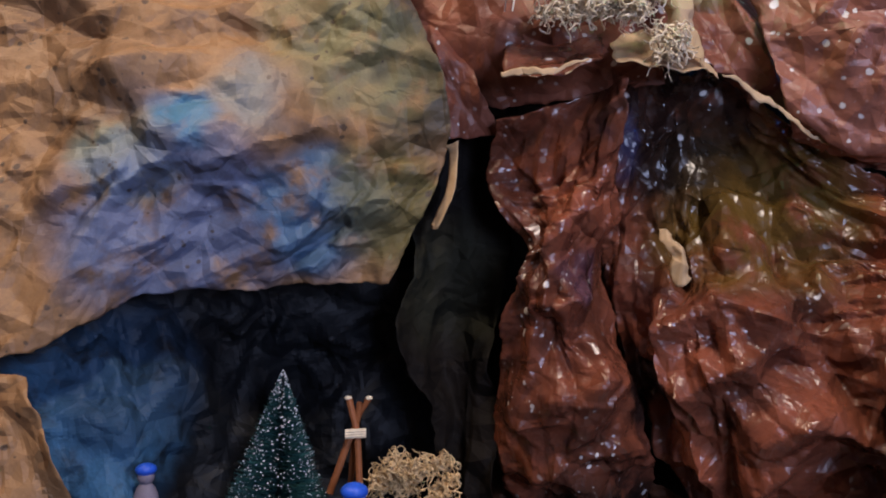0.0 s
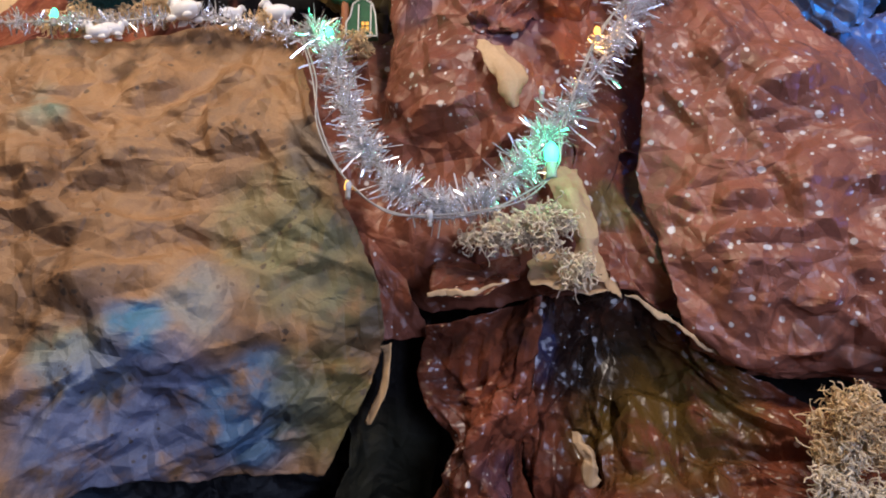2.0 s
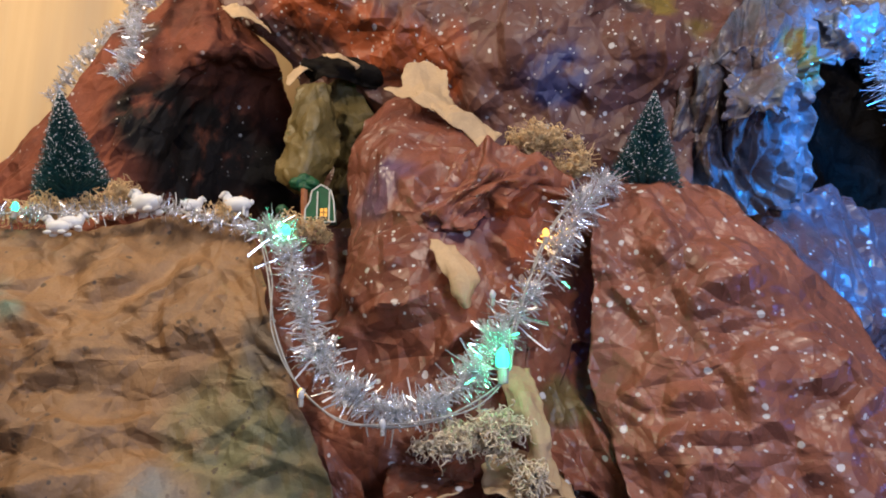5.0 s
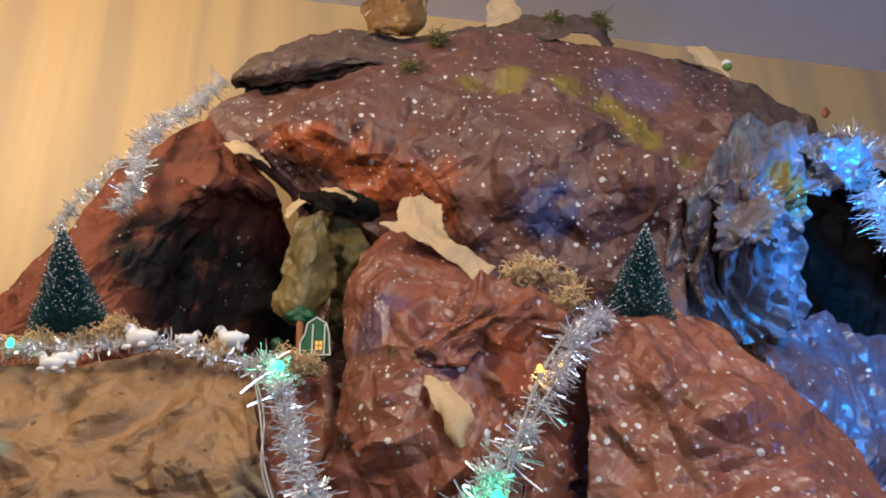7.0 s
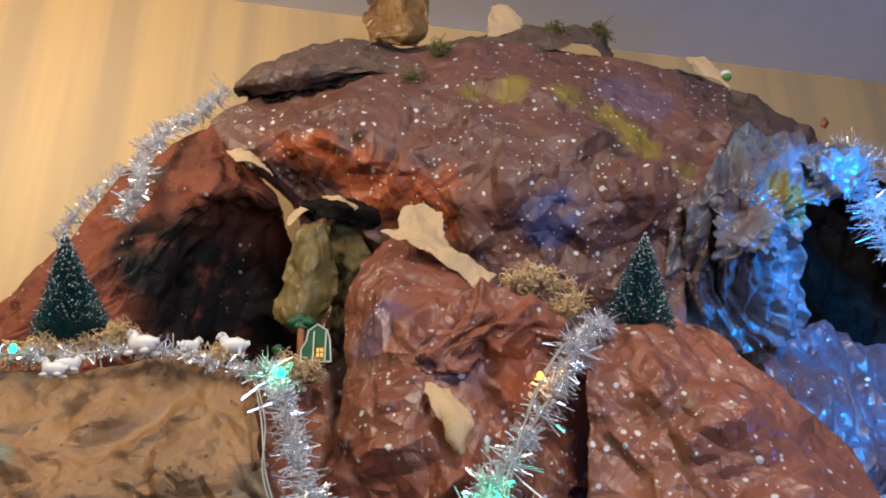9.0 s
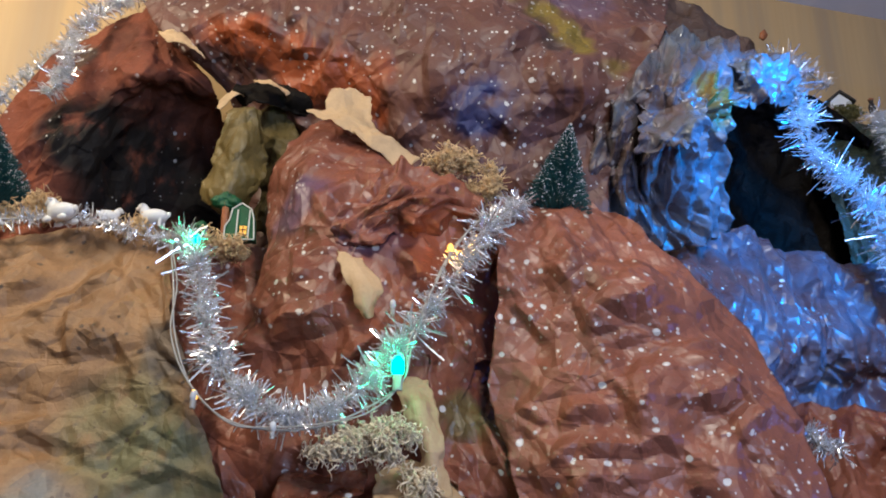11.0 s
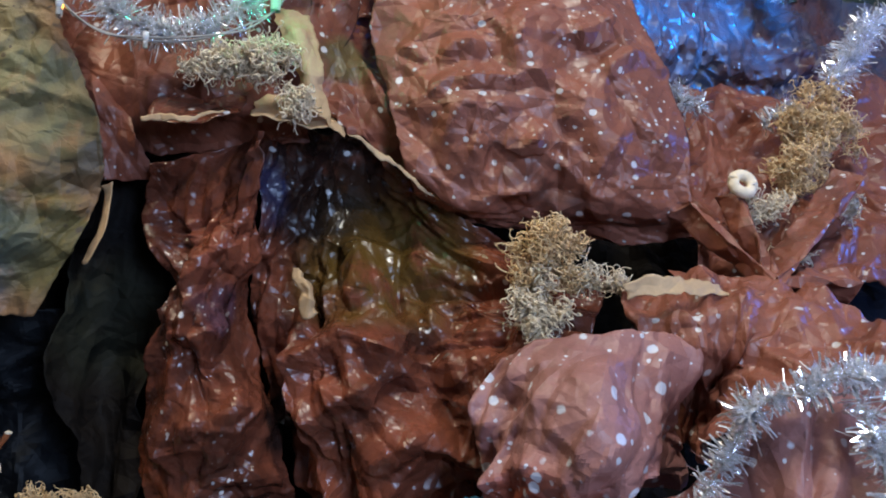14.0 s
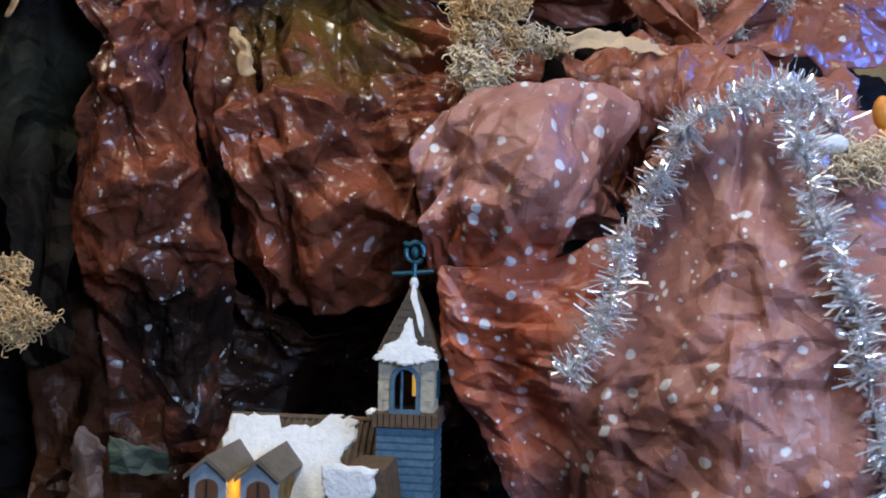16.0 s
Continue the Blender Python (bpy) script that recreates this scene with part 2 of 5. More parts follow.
# Darker copy of the olive paper: recess shade put into its colour.
M_OLIVE_SHADE = paper("shaded_olive_paper", (0.13, 0.095, 0.03), (0.07, 0.05, 0.018), (0.015, 0.011, 0.006), [], rough=0.6, dark_amount=0.6, gloss=0.3)
M_BACK = paper("brown_black_paper", (0.075, 0.028, 0.013), (0.030, 0.013, 0.008), BLK, [], dots=0.15, rough=0.45, gloss=0.3)
M_TUFT = paper("golden_brown_paper", (0.34, 0.19, 0.06), (0.20, 0.09, 0.025), (0.035, 0.018, 0.008), [], rough=0.4, dark_amount=1.0)
M_CEIL = plain("white_ceiling_paint", (0.86, 0.87, 0.93), 0.9, vary=0.04, scale=8.0)


def wood_wall():
    m, nt, bsdf = material("pale_wood_panel")
    tc = nt.nodes.new("ShaderNodeTexCoord")
    mp = nt.nodes.new("ShaderNodeMapping")
    mp.inputs["Scale"].default_value = (1.0, 1.0, 0.05)
    nt.links.new(tc.outputs["Object"], mp.inputs[0])
    a = noise_fac(nt, mp.outputs[0], 9.0, 3.0, 0.5, 0.4, 0.66)
    b = noise_fac(nt, mp.outputs[0], 60.0, 4.0, 0.6, 0.3, 0.7)
    col = mix(nt, a, (0.62, 0.42, 0.20), (0.46, 0.33, 0.19))
    col = mix(nt, math_node(nt, "MULTIPLY", b, 0.25), col, (0.50, 0.30, 0.13))
    nt.links.new(col, bsdf.inputs["Base Color"])
    bsdf.inputs["Roughness"].default_value = 0.55
    return m


M_WALL = wood_wall()

# ---- crumpled paper ----


def facets(p, cell, seed):
    """Distance to the nearest scattered seed, in a tilted square norm: flat faces that meet in sharp creases."""
    rng = np.random.RandomState(seed)
    turn = np.linalg.qr(rng.normal(size=(3, 3)))[0]
    q = (p @ turn) / cell
    base = np.floor(q).astype(np.int64)
    best = np.full(len(q), 9.0)
    axes = np.linalg.qr(rng.normal(size=(3, 3)))[0]
    for i in (-1, 0, 1):
        for j in (-1, 0, 1):
            for k in (-1, 0, 1):
                c = base + (i, j, k)
                h = (c[:, 0] * 73856093) ^ (c[:, 1] * 19349663) ^ (c[:, 2] * 83492791) ^ (seed * 2654435)
                jit = np.stack([((h >> s) & 1023) / 1023.0 for s in (3, 11, 17)], 1)
                d = np.abs((c + jit - q) @ axes)
                best = np.minimum(best, d.max(1) + 0.35 * d.sum(1))
    return best


def lattice(p, cell, seed):
    """Random heights (-1 to 1) at the corners of a triangle lattice with flat triangles between them: facets that meet in straight creases."""
    rng = np.random.RandomState(seed)
    table, order = rng.rand(4096) * 2 - 1, rng.permutation(4096)
    w = rng.rand() * 6.283
    q = np.stack([p[:, 0] * math.cos(w) - p[:, 1] * math.sin(w), p[:, 0] * math.sin(w) + p[:, 1] * math.cos(w)], 1) / cell + rng.rand(2) * 50
    k = q.sum(1) * 0.3660254
    a, b = q[:, 0] + k, q[:, 1] + k
    i, j = np.floor(a).astype(np.int64), np.floor(b).astype(np.int64)
    x, y = a - i, b - j

    def corner(m, n):
        return table[(order[(m + 91 * seed) & 4095] + n) & 4095]

    low, high = corner(i, j), corner(i + 1, j + 1)
    return np.where(x > y, low + (corner(i + 1, j) - low) * (x - y) + (high - low) * y, low + (corner(i, j + 1) - low) * (y - x) + (high - low) * x)


def shards(p, cell, seed):
    """Uneven straight-sided cells, each raised or sunk towards its middle with flat sides: the facets of crumpled paper."""
    rng = np.random.RandomState(seed)
    table = rng.rand(4096, 3)
    w = rng.rand() * 6.283
    q = np.stack([p[:, 0] * math.cos(w) - p[:, 1] * math.sin(w), p[:, 0] * math.sin(w) + p[:, 1] * math.cos(w)], 1) / cell + 40
    base = np.floor(q).astype(np.int64)
    seeds, rank = [], []
    for i in (-2, -1, 0, 1, 2):
        for j in (-2, -1, 0, 1, 2):
            c = base + (i, j)
            k = (c[:, 0] * 613 + c[:, 1] * 2879 + seed * 97) & 4095
            seeds.append(c + table[k, :2])
            rank.append(table[k, 2])
    far = np.stack([((c - q) ** 2).sum(1) for c in seeds])
    first = far.argmin(0)
    own = np.stack(seeds)[first, np.arange(len(q))]
    level = np.stack(rank)[first, np.arange(len(q))]
    edge = np.full(len(q), 9.0)
    for c in seeds:
        d = c - own
        ln = np.sqrt((d**2).sum(1))
        to = (((c + own) / 2 - q) * d).sum(1) / np.maximum(ln, 1e-6)
        edge = np.where(ln > 1e-6, np.minimum(edge, to), edge)
    return edge * cell * np.where(level > 0.42, 0.35 + level, -0.45 - level)


def creases(p, area, seed):
    """Straight folds of several lengths: a sharp crest with a steep and a gentle side, fading out at its ends."""
    rng = np.random.RandomState(seed)
    h = np.zeros(len(p))
    for count, length, width, rise in ((55, 0.14, 0.030, 0.016), (150, 0.07, 0.016, 0.0075)):
        for _ in range(int(count * area) + 1):
            c = p[rng.randint(len(p))]
            a = rng.rand() * math.pi
            k = 0.5 + rng.rand()
            d = p - c
            near = np.nonzero(np.abs(d).max(1) < length * k * 1.1)[0]
            d = d[near]
            x = (d[:, 0] * math.cos(a) + d[:, 1] * math.sin(a)) / (length * k)
            y = (d[:, 1] * math.cos(a) - d[:, 0] * math.sin(a)) / (width * k)
            y = np.where(y > 0, y * 1.9, y * 0.8)
            h[near] += (1 if rng.rand() < 0.62 else -1) * rise * k * np.clip(1 - np.abs(y), 0, 1) * np.clip(1 - np.abs(x), 0, 1)
    return h


def spline(rows, n):
    """Smooth curve through the rows (k, ...), sampled n times."""
    rows = np.asarray(rows, float)
    k = len(rows)
    pad = np.concatenate([[2 * rows[0] - rows[1]], rows, [2 * rows[-1] - rows[-2]]])
    t = np.linspace(0, k - 1, n)
    i = np.minimum(t.astype(int), k - 2)
    f = (t - i).reshape(-1, *([1] * (rows.ndim - 1)))
    a, b, c, d = pad[i], pad[i + 1], pad[i + 2], pad[i + 3]
    return 0.5 * (2 * b + (c - a) * f + (2 * a - 5 * b + 4 * c - d) * f**2 + (3 * b - a - 3 * c + d) * f**3)


def mesh_object(name, verts, faces, mat, parent=None, label="", smooth=True):
    me = bpy.data.meshes.new(name)
    me.from_pydata([tuple(v) for v in verts], [], faces)
    if smooth:
        me.polygons.foreach_set("use_smooth", [True] * len(me.polygons))
    me.materials.append(mat)
    ob = new(name, me)
    if parent:
        ob.parent = parent
    return tagged(ob, label)


def thing(name, label, category, group="", kind=""):
    return tagged(new(name), label, category, group, kind)


sheet_count = [0]


def sheet(name, mat, parent, rows, crumple=1.0, stretch=(1, 1, 1), step=0.0032, ragged=0.0025, label="", pleat=0.0, cell=1.0, fold=1.0, folds=()):
    """A draped sheet of paper through a coarse net of places (rows run from its top edge down), crumpled along its normal."""
    net = np.asarray(rows, float)
    sheet_count[0] += 1
    seed = sheet_count[0] * 7
    wide = np.linalg.norm(np.diff(net, axis=1), axis=2).sum(1).max()
    tall = np.linalg.norm(np.diff(net, axis=0), axis=2).sum(0).max()
    nu, nv = int(wide / step) + 3, int(tall / step) + 3
    g = spline(net, nv)
    g = spline(g.transpose(1, 0, 2), nu).transpose(1, 0, 2)
    du, dv = np.gradient(g, axis=1), np.gradient(g, axis=0)
    nrm = np.cross(dv, du)
    nrm /= np.linalg.norm(nrm, axis=2, keepdims=True) + 1e-9
    st = np.stack(np.broadcast_arrays(np.linspace(0, wide, nu)[None, :] * stretch[0], np.linspace(0, tall, nv)[:, None] * stretch[2]), -1).reshape(-1, 2)
    st = st / cell
    bent = st + 0.020 * np.stack([lattice(st, 0.11, seed), lattice(st, 0.11, seed + 1)], 1)
    bent2 = bent + 0.006 * np.stack([lattice(st, 0.045, seed + 2), lattice(st, 0.045, seed + 3)], 1)
    calm = np.clip(0.5 + 0.9 * lattice(st, 0.19, seed + 7), 0.0, 1.0)
    h = 0.0250 * lattice(bent, 0.115, seed + 4) + 0.0150 * lattice(bent2, 0.052, seed + 5) * (0.35 + 0.85 * calm) + 0.30 * shards(bent, 0.090, seed + 6) + 0.0028 * lattice(bent2, 0.018, seed + 9) * calm
    h = crumple * cell * (h + 0.85 * fold * (0.5 + 0.6 * calm) * creases(st, wide * tall / cell**2, seed + 8)).reshape(nv, nu)
    for x0, z0, x1, z1, *size in folds:
        k = size[0] if size else 0.8
        ln = math.hypot(x1 - x0, z1 - z0)
        ax, az = (x1 - x0) / ln, (z1 - z0) / ln
        wander = 0.006 * lattice(st, 0.05, seed + 20).reshape(nv, nu)
        t = ((g[..., 0] - x0) * ax + (g[..., 2] - z0) * az) / ln * 2 - 1
        y = (g[..., 0] - x0) * az - (g[..., 2] - z0) * ax + wander
        y = np.where(y > 0, y / (0.016 * k), -y / (0.050 * k))
        h = h + 0.0165 * k * np.clip(1 - y, 0, 1) * np.clip(1.35 * (1 - np.abs(t)), 0, 1)
    if pleat:
        w = g[..., 0] * 150 + 2.2 * np.sin(g[..., 2] * 21) + 1.3 * np.sin(g[..., 2] * 47 + 1)
        h = h + pleat * (np.abs(np.mod(w / 6.283, 1) - 0.5) * 4 - 1)
    u, v = np.linspace(0, 1, nu)[None, :], np.linspace(0, 1, nv)[:, None]
    verts = g + nrm * h[..., None]
    edge_u = np.clip(1 - np.minimum(u, 1 - u) * wide / 0.03, 0, 1)
    edge_v = np.clip(1 - np.minimum(v, 1 - v) * tall / 0.03, 0, 1)
    jag = (facets(g.reshape(-1, 3), 0.03, seed + 4) + 0.6 * facets(g.reshape(-1, 3), 0.011, seed + 5) - 1.2).reshape(nv, nu)
    verts[..., 0] += ragged * jag * edge_u * 1.6
    verts[..., 2] += ragged * jag * edge_v * 1.6
    idx = np.arange(nu * nv).reshape(nv, nu)
    quads = np.stack([idx[:-1, :-1], idx[1:, :-1], idx[1:, 1:], idx[:-1, 1:]], -1).reshape(-1, 4)
    ob = mesh_object(name, verts.reshape(-1, 3), quads.tolist(), mat, parent, label)
    ob.data.set_sharp_from_angle(angle=radians(9))
    mod = ob.modifiers.new("thickness", "SOLIDIFY")
    mod.thickness, mod.offset = 0.0009, -1
    return ob


def box(name, lo, hi, mat, kind="structure", label="", parent=None):
    bm = bmesh.new()
    bmesh.ops.create_cube(bm, size=1)
    for v in bm.verts:
        v.co = Vector([lo[i] if v.co[i] < 0 else hi[i] for i in range(3)])
    me = bpy.data.meshes.new(name)
    bm.to_mesh(me)
    bm.free()
    me.materials.append(mat)
    ob = new(name, me)
    if parent:
        ob.parent = parent
    return tagged(ob, label, kind=kind if not parent else "")


# ---- the room ----
box("floor", (-3, -3.2, -0.1), (3.4, 2.6, 0), plain("dark_floorboards", (0.16, 0.10, 0.06), 0.5), label="dark wooden floor of the room")
box("ceiling", (-3, -3.2, 2.665), (3.4, 2.6, 2.74), M_CEIL, label="white painted ceiling of the room")
M_PLASTER = plain("cream_plaster", (0.42, 0.38, 0.32), 0.9, vary=0.08, scale=6.0)
box("wall_west", (-3.1, -3.2, 0), (-3, 2.6, 2.665), M_PLASTER, label="plain cream plaster wall")
box("wall_east", (3.4, -3.2, 0), (3.5, 2.6, 2.665), M_PLASTER, label="plain cream plaster wall")
box("wall_south", (-3.1, -3.3, 0), (3.5, -3.2, 2.665), M_PLASTER, label="plain cream plaster wall")
wall = box("wall_north", (-3.6, 0, 0), (3.9, 0.08, 2.665), M_WALL, label="pale varnished wood-panelled wall behind the paper mountain")
wall.matrix_world = pose(0, 1.62, 0, 0, 0, math.degrees(math.atan(0.135)))

# ---- the paper mountain ----

cliff = thing("paper_cliff", "crumpled ochre painted paper cliff with blue and green stains", "paper rock")
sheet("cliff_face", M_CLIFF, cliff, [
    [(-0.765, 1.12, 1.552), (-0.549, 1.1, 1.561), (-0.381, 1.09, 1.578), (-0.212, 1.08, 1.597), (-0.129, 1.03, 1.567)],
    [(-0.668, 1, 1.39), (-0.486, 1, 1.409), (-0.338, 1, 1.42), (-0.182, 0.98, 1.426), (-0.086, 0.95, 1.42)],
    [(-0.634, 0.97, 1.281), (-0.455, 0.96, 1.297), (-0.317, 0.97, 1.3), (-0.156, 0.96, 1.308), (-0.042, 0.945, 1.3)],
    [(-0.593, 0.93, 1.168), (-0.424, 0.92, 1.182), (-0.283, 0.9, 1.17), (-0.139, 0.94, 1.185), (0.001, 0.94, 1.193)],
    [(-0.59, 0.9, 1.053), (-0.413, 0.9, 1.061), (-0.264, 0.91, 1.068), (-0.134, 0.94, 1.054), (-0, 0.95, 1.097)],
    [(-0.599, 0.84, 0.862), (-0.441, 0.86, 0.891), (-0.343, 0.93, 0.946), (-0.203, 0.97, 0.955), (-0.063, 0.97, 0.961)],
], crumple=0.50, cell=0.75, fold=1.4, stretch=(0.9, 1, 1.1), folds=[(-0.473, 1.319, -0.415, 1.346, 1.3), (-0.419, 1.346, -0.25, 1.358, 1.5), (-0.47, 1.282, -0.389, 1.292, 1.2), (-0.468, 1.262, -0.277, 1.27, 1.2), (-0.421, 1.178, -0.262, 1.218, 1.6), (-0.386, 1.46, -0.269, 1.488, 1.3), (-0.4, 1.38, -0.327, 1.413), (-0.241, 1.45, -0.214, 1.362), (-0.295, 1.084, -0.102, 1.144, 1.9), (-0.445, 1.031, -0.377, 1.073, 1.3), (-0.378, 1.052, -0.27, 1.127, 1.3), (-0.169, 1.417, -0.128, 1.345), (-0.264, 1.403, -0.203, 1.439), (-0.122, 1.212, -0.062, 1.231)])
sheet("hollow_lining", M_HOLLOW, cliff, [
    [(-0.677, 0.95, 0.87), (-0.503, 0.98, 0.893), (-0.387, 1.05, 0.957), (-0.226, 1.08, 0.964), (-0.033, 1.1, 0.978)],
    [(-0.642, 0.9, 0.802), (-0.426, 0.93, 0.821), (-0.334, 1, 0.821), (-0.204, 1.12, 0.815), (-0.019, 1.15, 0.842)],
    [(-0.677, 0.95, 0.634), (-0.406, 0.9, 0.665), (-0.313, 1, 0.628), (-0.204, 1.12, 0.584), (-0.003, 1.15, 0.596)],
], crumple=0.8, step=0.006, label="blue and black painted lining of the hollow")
sheet("arch_edge", M_CLIFF, cliff, [
    [(-0.599, 0.84, 0.873), (-0.489, 0.82, 0.879), (-0.421, 0.81, 0.872)],
    [(-0.57, 0.8, 0.802), (-0.46, 0.79, 0.81), (-0.383, 0.8, 0.807)],
    [(-0.57, 0.8, 0.692), (-0.454, 0.79, 0.695), (-0.35, 0.8, 0.692)],
], crumple=0.8, step=0.006)

mount = thing("paper_mountain", "crumpled plum-brown paper mountain with white paint drops, against the wall", "paper mountain")
sheet("summit_face", M_SUMMIT, mount, [
    [(-0.285, 1.25, 2.104), (-0.113, 1.22, 2.194), (0.086, 1.2, 2.24), (0.29, 1.2, 2.288), (0.541, 1.2, 2.249), (0.752, 1.22, 2.202)],
    [(-0.22, 1.23, 2.02), (-0.078, 1.16, 2.033), (0.096, 1.12, 2.037), (0.266, 1.09, 2.036), (0.464, 1.08, 2.013), (0.687, 1.12, 2.03)],
    [(-0.126, 1.28, 1.952), (-0.037, 1.22, 1.948), (0.108, 1.15, 1.906), (0.257, 1.07, 1.881), (0.424, 1.05, 1.875), (0.613, 1.06, 1.895)],
    [(-0.081, 1.32, 1.84), (0.008, 1.25, 1.837), (0.13, 1.2, 1.819), (0.261, 1.13, 1.783), (0.408, 1.1, 1.773), (0.575, 1.1, 1.797)],
    [(-0.067, 1.3, 1.617), (0.023, 1.25, 1.656), (0.139, 1.2, 1.653), (0.258, 1.15, 1.64), (0.427, 1.15, 1.623), (0.567, 1.15, 1.605)],
], crumple=0.30, stretch=(1.1, 1, 0.75), cell=1.15, fold=1.0, step=0.0036, folds=[(0.184, 2.172, 0.385, 2.051, 1.6), (0.213, 2.088, 0.195, 1.961), (0.262, 2.03, 0.254, 1.822, 1.1), (0.367, 1.939, 0.463, 2.013, 1.3), (0.453, 1.956, 0.487, 1.827, 1.2), (0.503, 1.951, 0.512, 1.806), (0.578, 2.028, 0.718, 1.988, 1.3), (0.632, 1.968, 0.732, 2.014, 1.5), (0.205, 1.791, 0.244, 1.827, 1.2), (0.092, 1.992, 0.068, 1.892), (-0.077, 2.032, -0.002, 1.989), (-0.018, 1.896, 0.069, 1.834, 1.2), (0.005, 2.087, 0.018, 1.995), (0.32, 1.903, 0.299, 1.787)])
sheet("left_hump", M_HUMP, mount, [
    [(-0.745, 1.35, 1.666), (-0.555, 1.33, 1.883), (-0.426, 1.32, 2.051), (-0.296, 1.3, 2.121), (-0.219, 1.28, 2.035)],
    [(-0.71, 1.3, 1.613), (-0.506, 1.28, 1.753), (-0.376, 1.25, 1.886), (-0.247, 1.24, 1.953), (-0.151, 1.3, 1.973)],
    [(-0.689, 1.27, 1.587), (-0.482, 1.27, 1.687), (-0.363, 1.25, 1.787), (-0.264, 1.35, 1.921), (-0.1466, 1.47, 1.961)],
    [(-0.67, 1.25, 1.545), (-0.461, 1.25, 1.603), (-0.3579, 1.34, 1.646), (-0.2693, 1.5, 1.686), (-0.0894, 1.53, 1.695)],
], crumple=0.4, cell=1.1, fold=1.6, label="rust red paper hump with black paint and painted shade in its cave")
sheet("cap", M_CAP, mount, [
    [(-0.208, 1.3, 2.286), (-0.105, 1.3, 2.344), (0.039, 1.3, 2.344), (0.182, 1.28, 2.329)],
    [(-0.237, 1.22, 2.179), (-0.108, 1.17, 2.186), (0.01, 1.17, 2.19), (0.175, 1.2, 2.223)],
    [(-0.238, 1.26, 2.166), (-0.12, 1.2, 2.154), (-0.024, 1.22, 2.189), (0.131, 1.2, 2.188)],
], crumple=0.5, label="rolled paper cap on the summit")
sheet("cap", M_CAP, mount, [
    [(0.158, 1.28, 2.328), (0.28, 1.28, 2.359), (0.414, 1.27, 2.383), (0.515, 1.28, 2.388), (0.553, 1.3, 2.342)],
    [(0.131, 1.2, 2.215), (0.266, 1.2, 2.246), (0.393, 1.2, 2.264), (0.473, 1.2, 2.267), (0.566, 1.24, 2.264)],
], crumple=0.8)
# Black strip stands in for the dark gaps under the cap's roll.
sheet("cap_gap_strip", M_BLACK, mount, [
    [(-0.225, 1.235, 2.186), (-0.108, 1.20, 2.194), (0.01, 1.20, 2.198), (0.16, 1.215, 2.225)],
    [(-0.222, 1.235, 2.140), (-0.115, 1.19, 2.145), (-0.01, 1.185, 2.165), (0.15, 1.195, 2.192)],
], crumple=0.8, step=0.005, ragged=0.008, label="black strip for the dark hollow under the rolled cap")
sheet("ridge", M_CAP, mount, [
    [(0.508, 1.32, 2.343), (0.682, 1.32, 2.317), (0.832, 1.33, 2.273), (0.946, 1.33, 2.201), (1.021, 1.35, 2.145)],
    [(0.512, 1.28, 2.213), (0.653, 1.28, 2.19), (0.766, 1.28, 2.139), (0.875, 1.28, 2.075), (0.949, 1.3, 2.035)],
], crumple=0.5)
sheet("pleated_face", M_PLEATS, mount, [
    [(0.6, 1.15, 2.054), (0.698, 1.12, 2.043), (0.834, 1.15, 2.062), (0.984, 1.2, 2.043)],
    [(0.56, 1.08, 1.901), (0.646, 1.04, 1.885), (0.745, 1.06, 1.893), (0.946, 1.15, 1.954)],
    [(0.541, 1.1, 1.79), (0.608, 1.06, 1.807), (0.689, 1.04, 1.813), (0.792, 1.1, 1.874)],
    [(0.541, 1.15, 1.705), (0.607, 1.13, 1.723), (0.685, 1.12, 1.734), (0.821, 1.2, 1.811)],
    [(0.566, 1.18, 1.603), (0.666, 1.2, 1.635), (0.762, 1.22, 1.669), (0.87, 1.28, 1.719)],
], crumple=0.8, cell=0.8, fold=1.5, stretch=(1.6, 1, 0.9), pleat=0.008, label="tightly pleated purple-brown paper")
# Blue-grey paper tone carries part of the blue light on the knots.
for centre, r in (((0.655, 1.015, 1.812), 0.056), ((0.864, 1.085, 1.950), 0.050)):
    sheet("crumpled_knot", M_PLEATS, mount, [[(centre[0] + r * u, centre[1] - r * 0.75 * math.sqrt(max(0, 1 - 0.45 * (u * u + v * v))) + 0.04, centre[2] - r * v) for u in (-1, -0.4, 0.3, 1)] for v in (-1, -0.3, 0.4, 1)], crumple=1.5, cell=0.42, step=0.0024, ragged=0.012, label="tightly crumpled paper knot with blue light put into its colour")
# Black back sheet puts the shade of the cavern hole into its colour.
sheet("cavern_shade", M_BLACK, mount, [
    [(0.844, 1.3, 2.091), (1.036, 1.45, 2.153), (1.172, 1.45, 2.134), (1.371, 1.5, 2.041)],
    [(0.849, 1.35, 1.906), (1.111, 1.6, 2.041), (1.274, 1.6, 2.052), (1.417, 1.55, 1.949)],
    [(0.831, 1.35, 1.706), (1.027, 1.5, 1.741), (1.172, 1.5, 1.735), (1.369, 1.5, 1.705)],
], crumple=0.8, step=0.008, label="black sheet standing in for the dark inside the cavern")
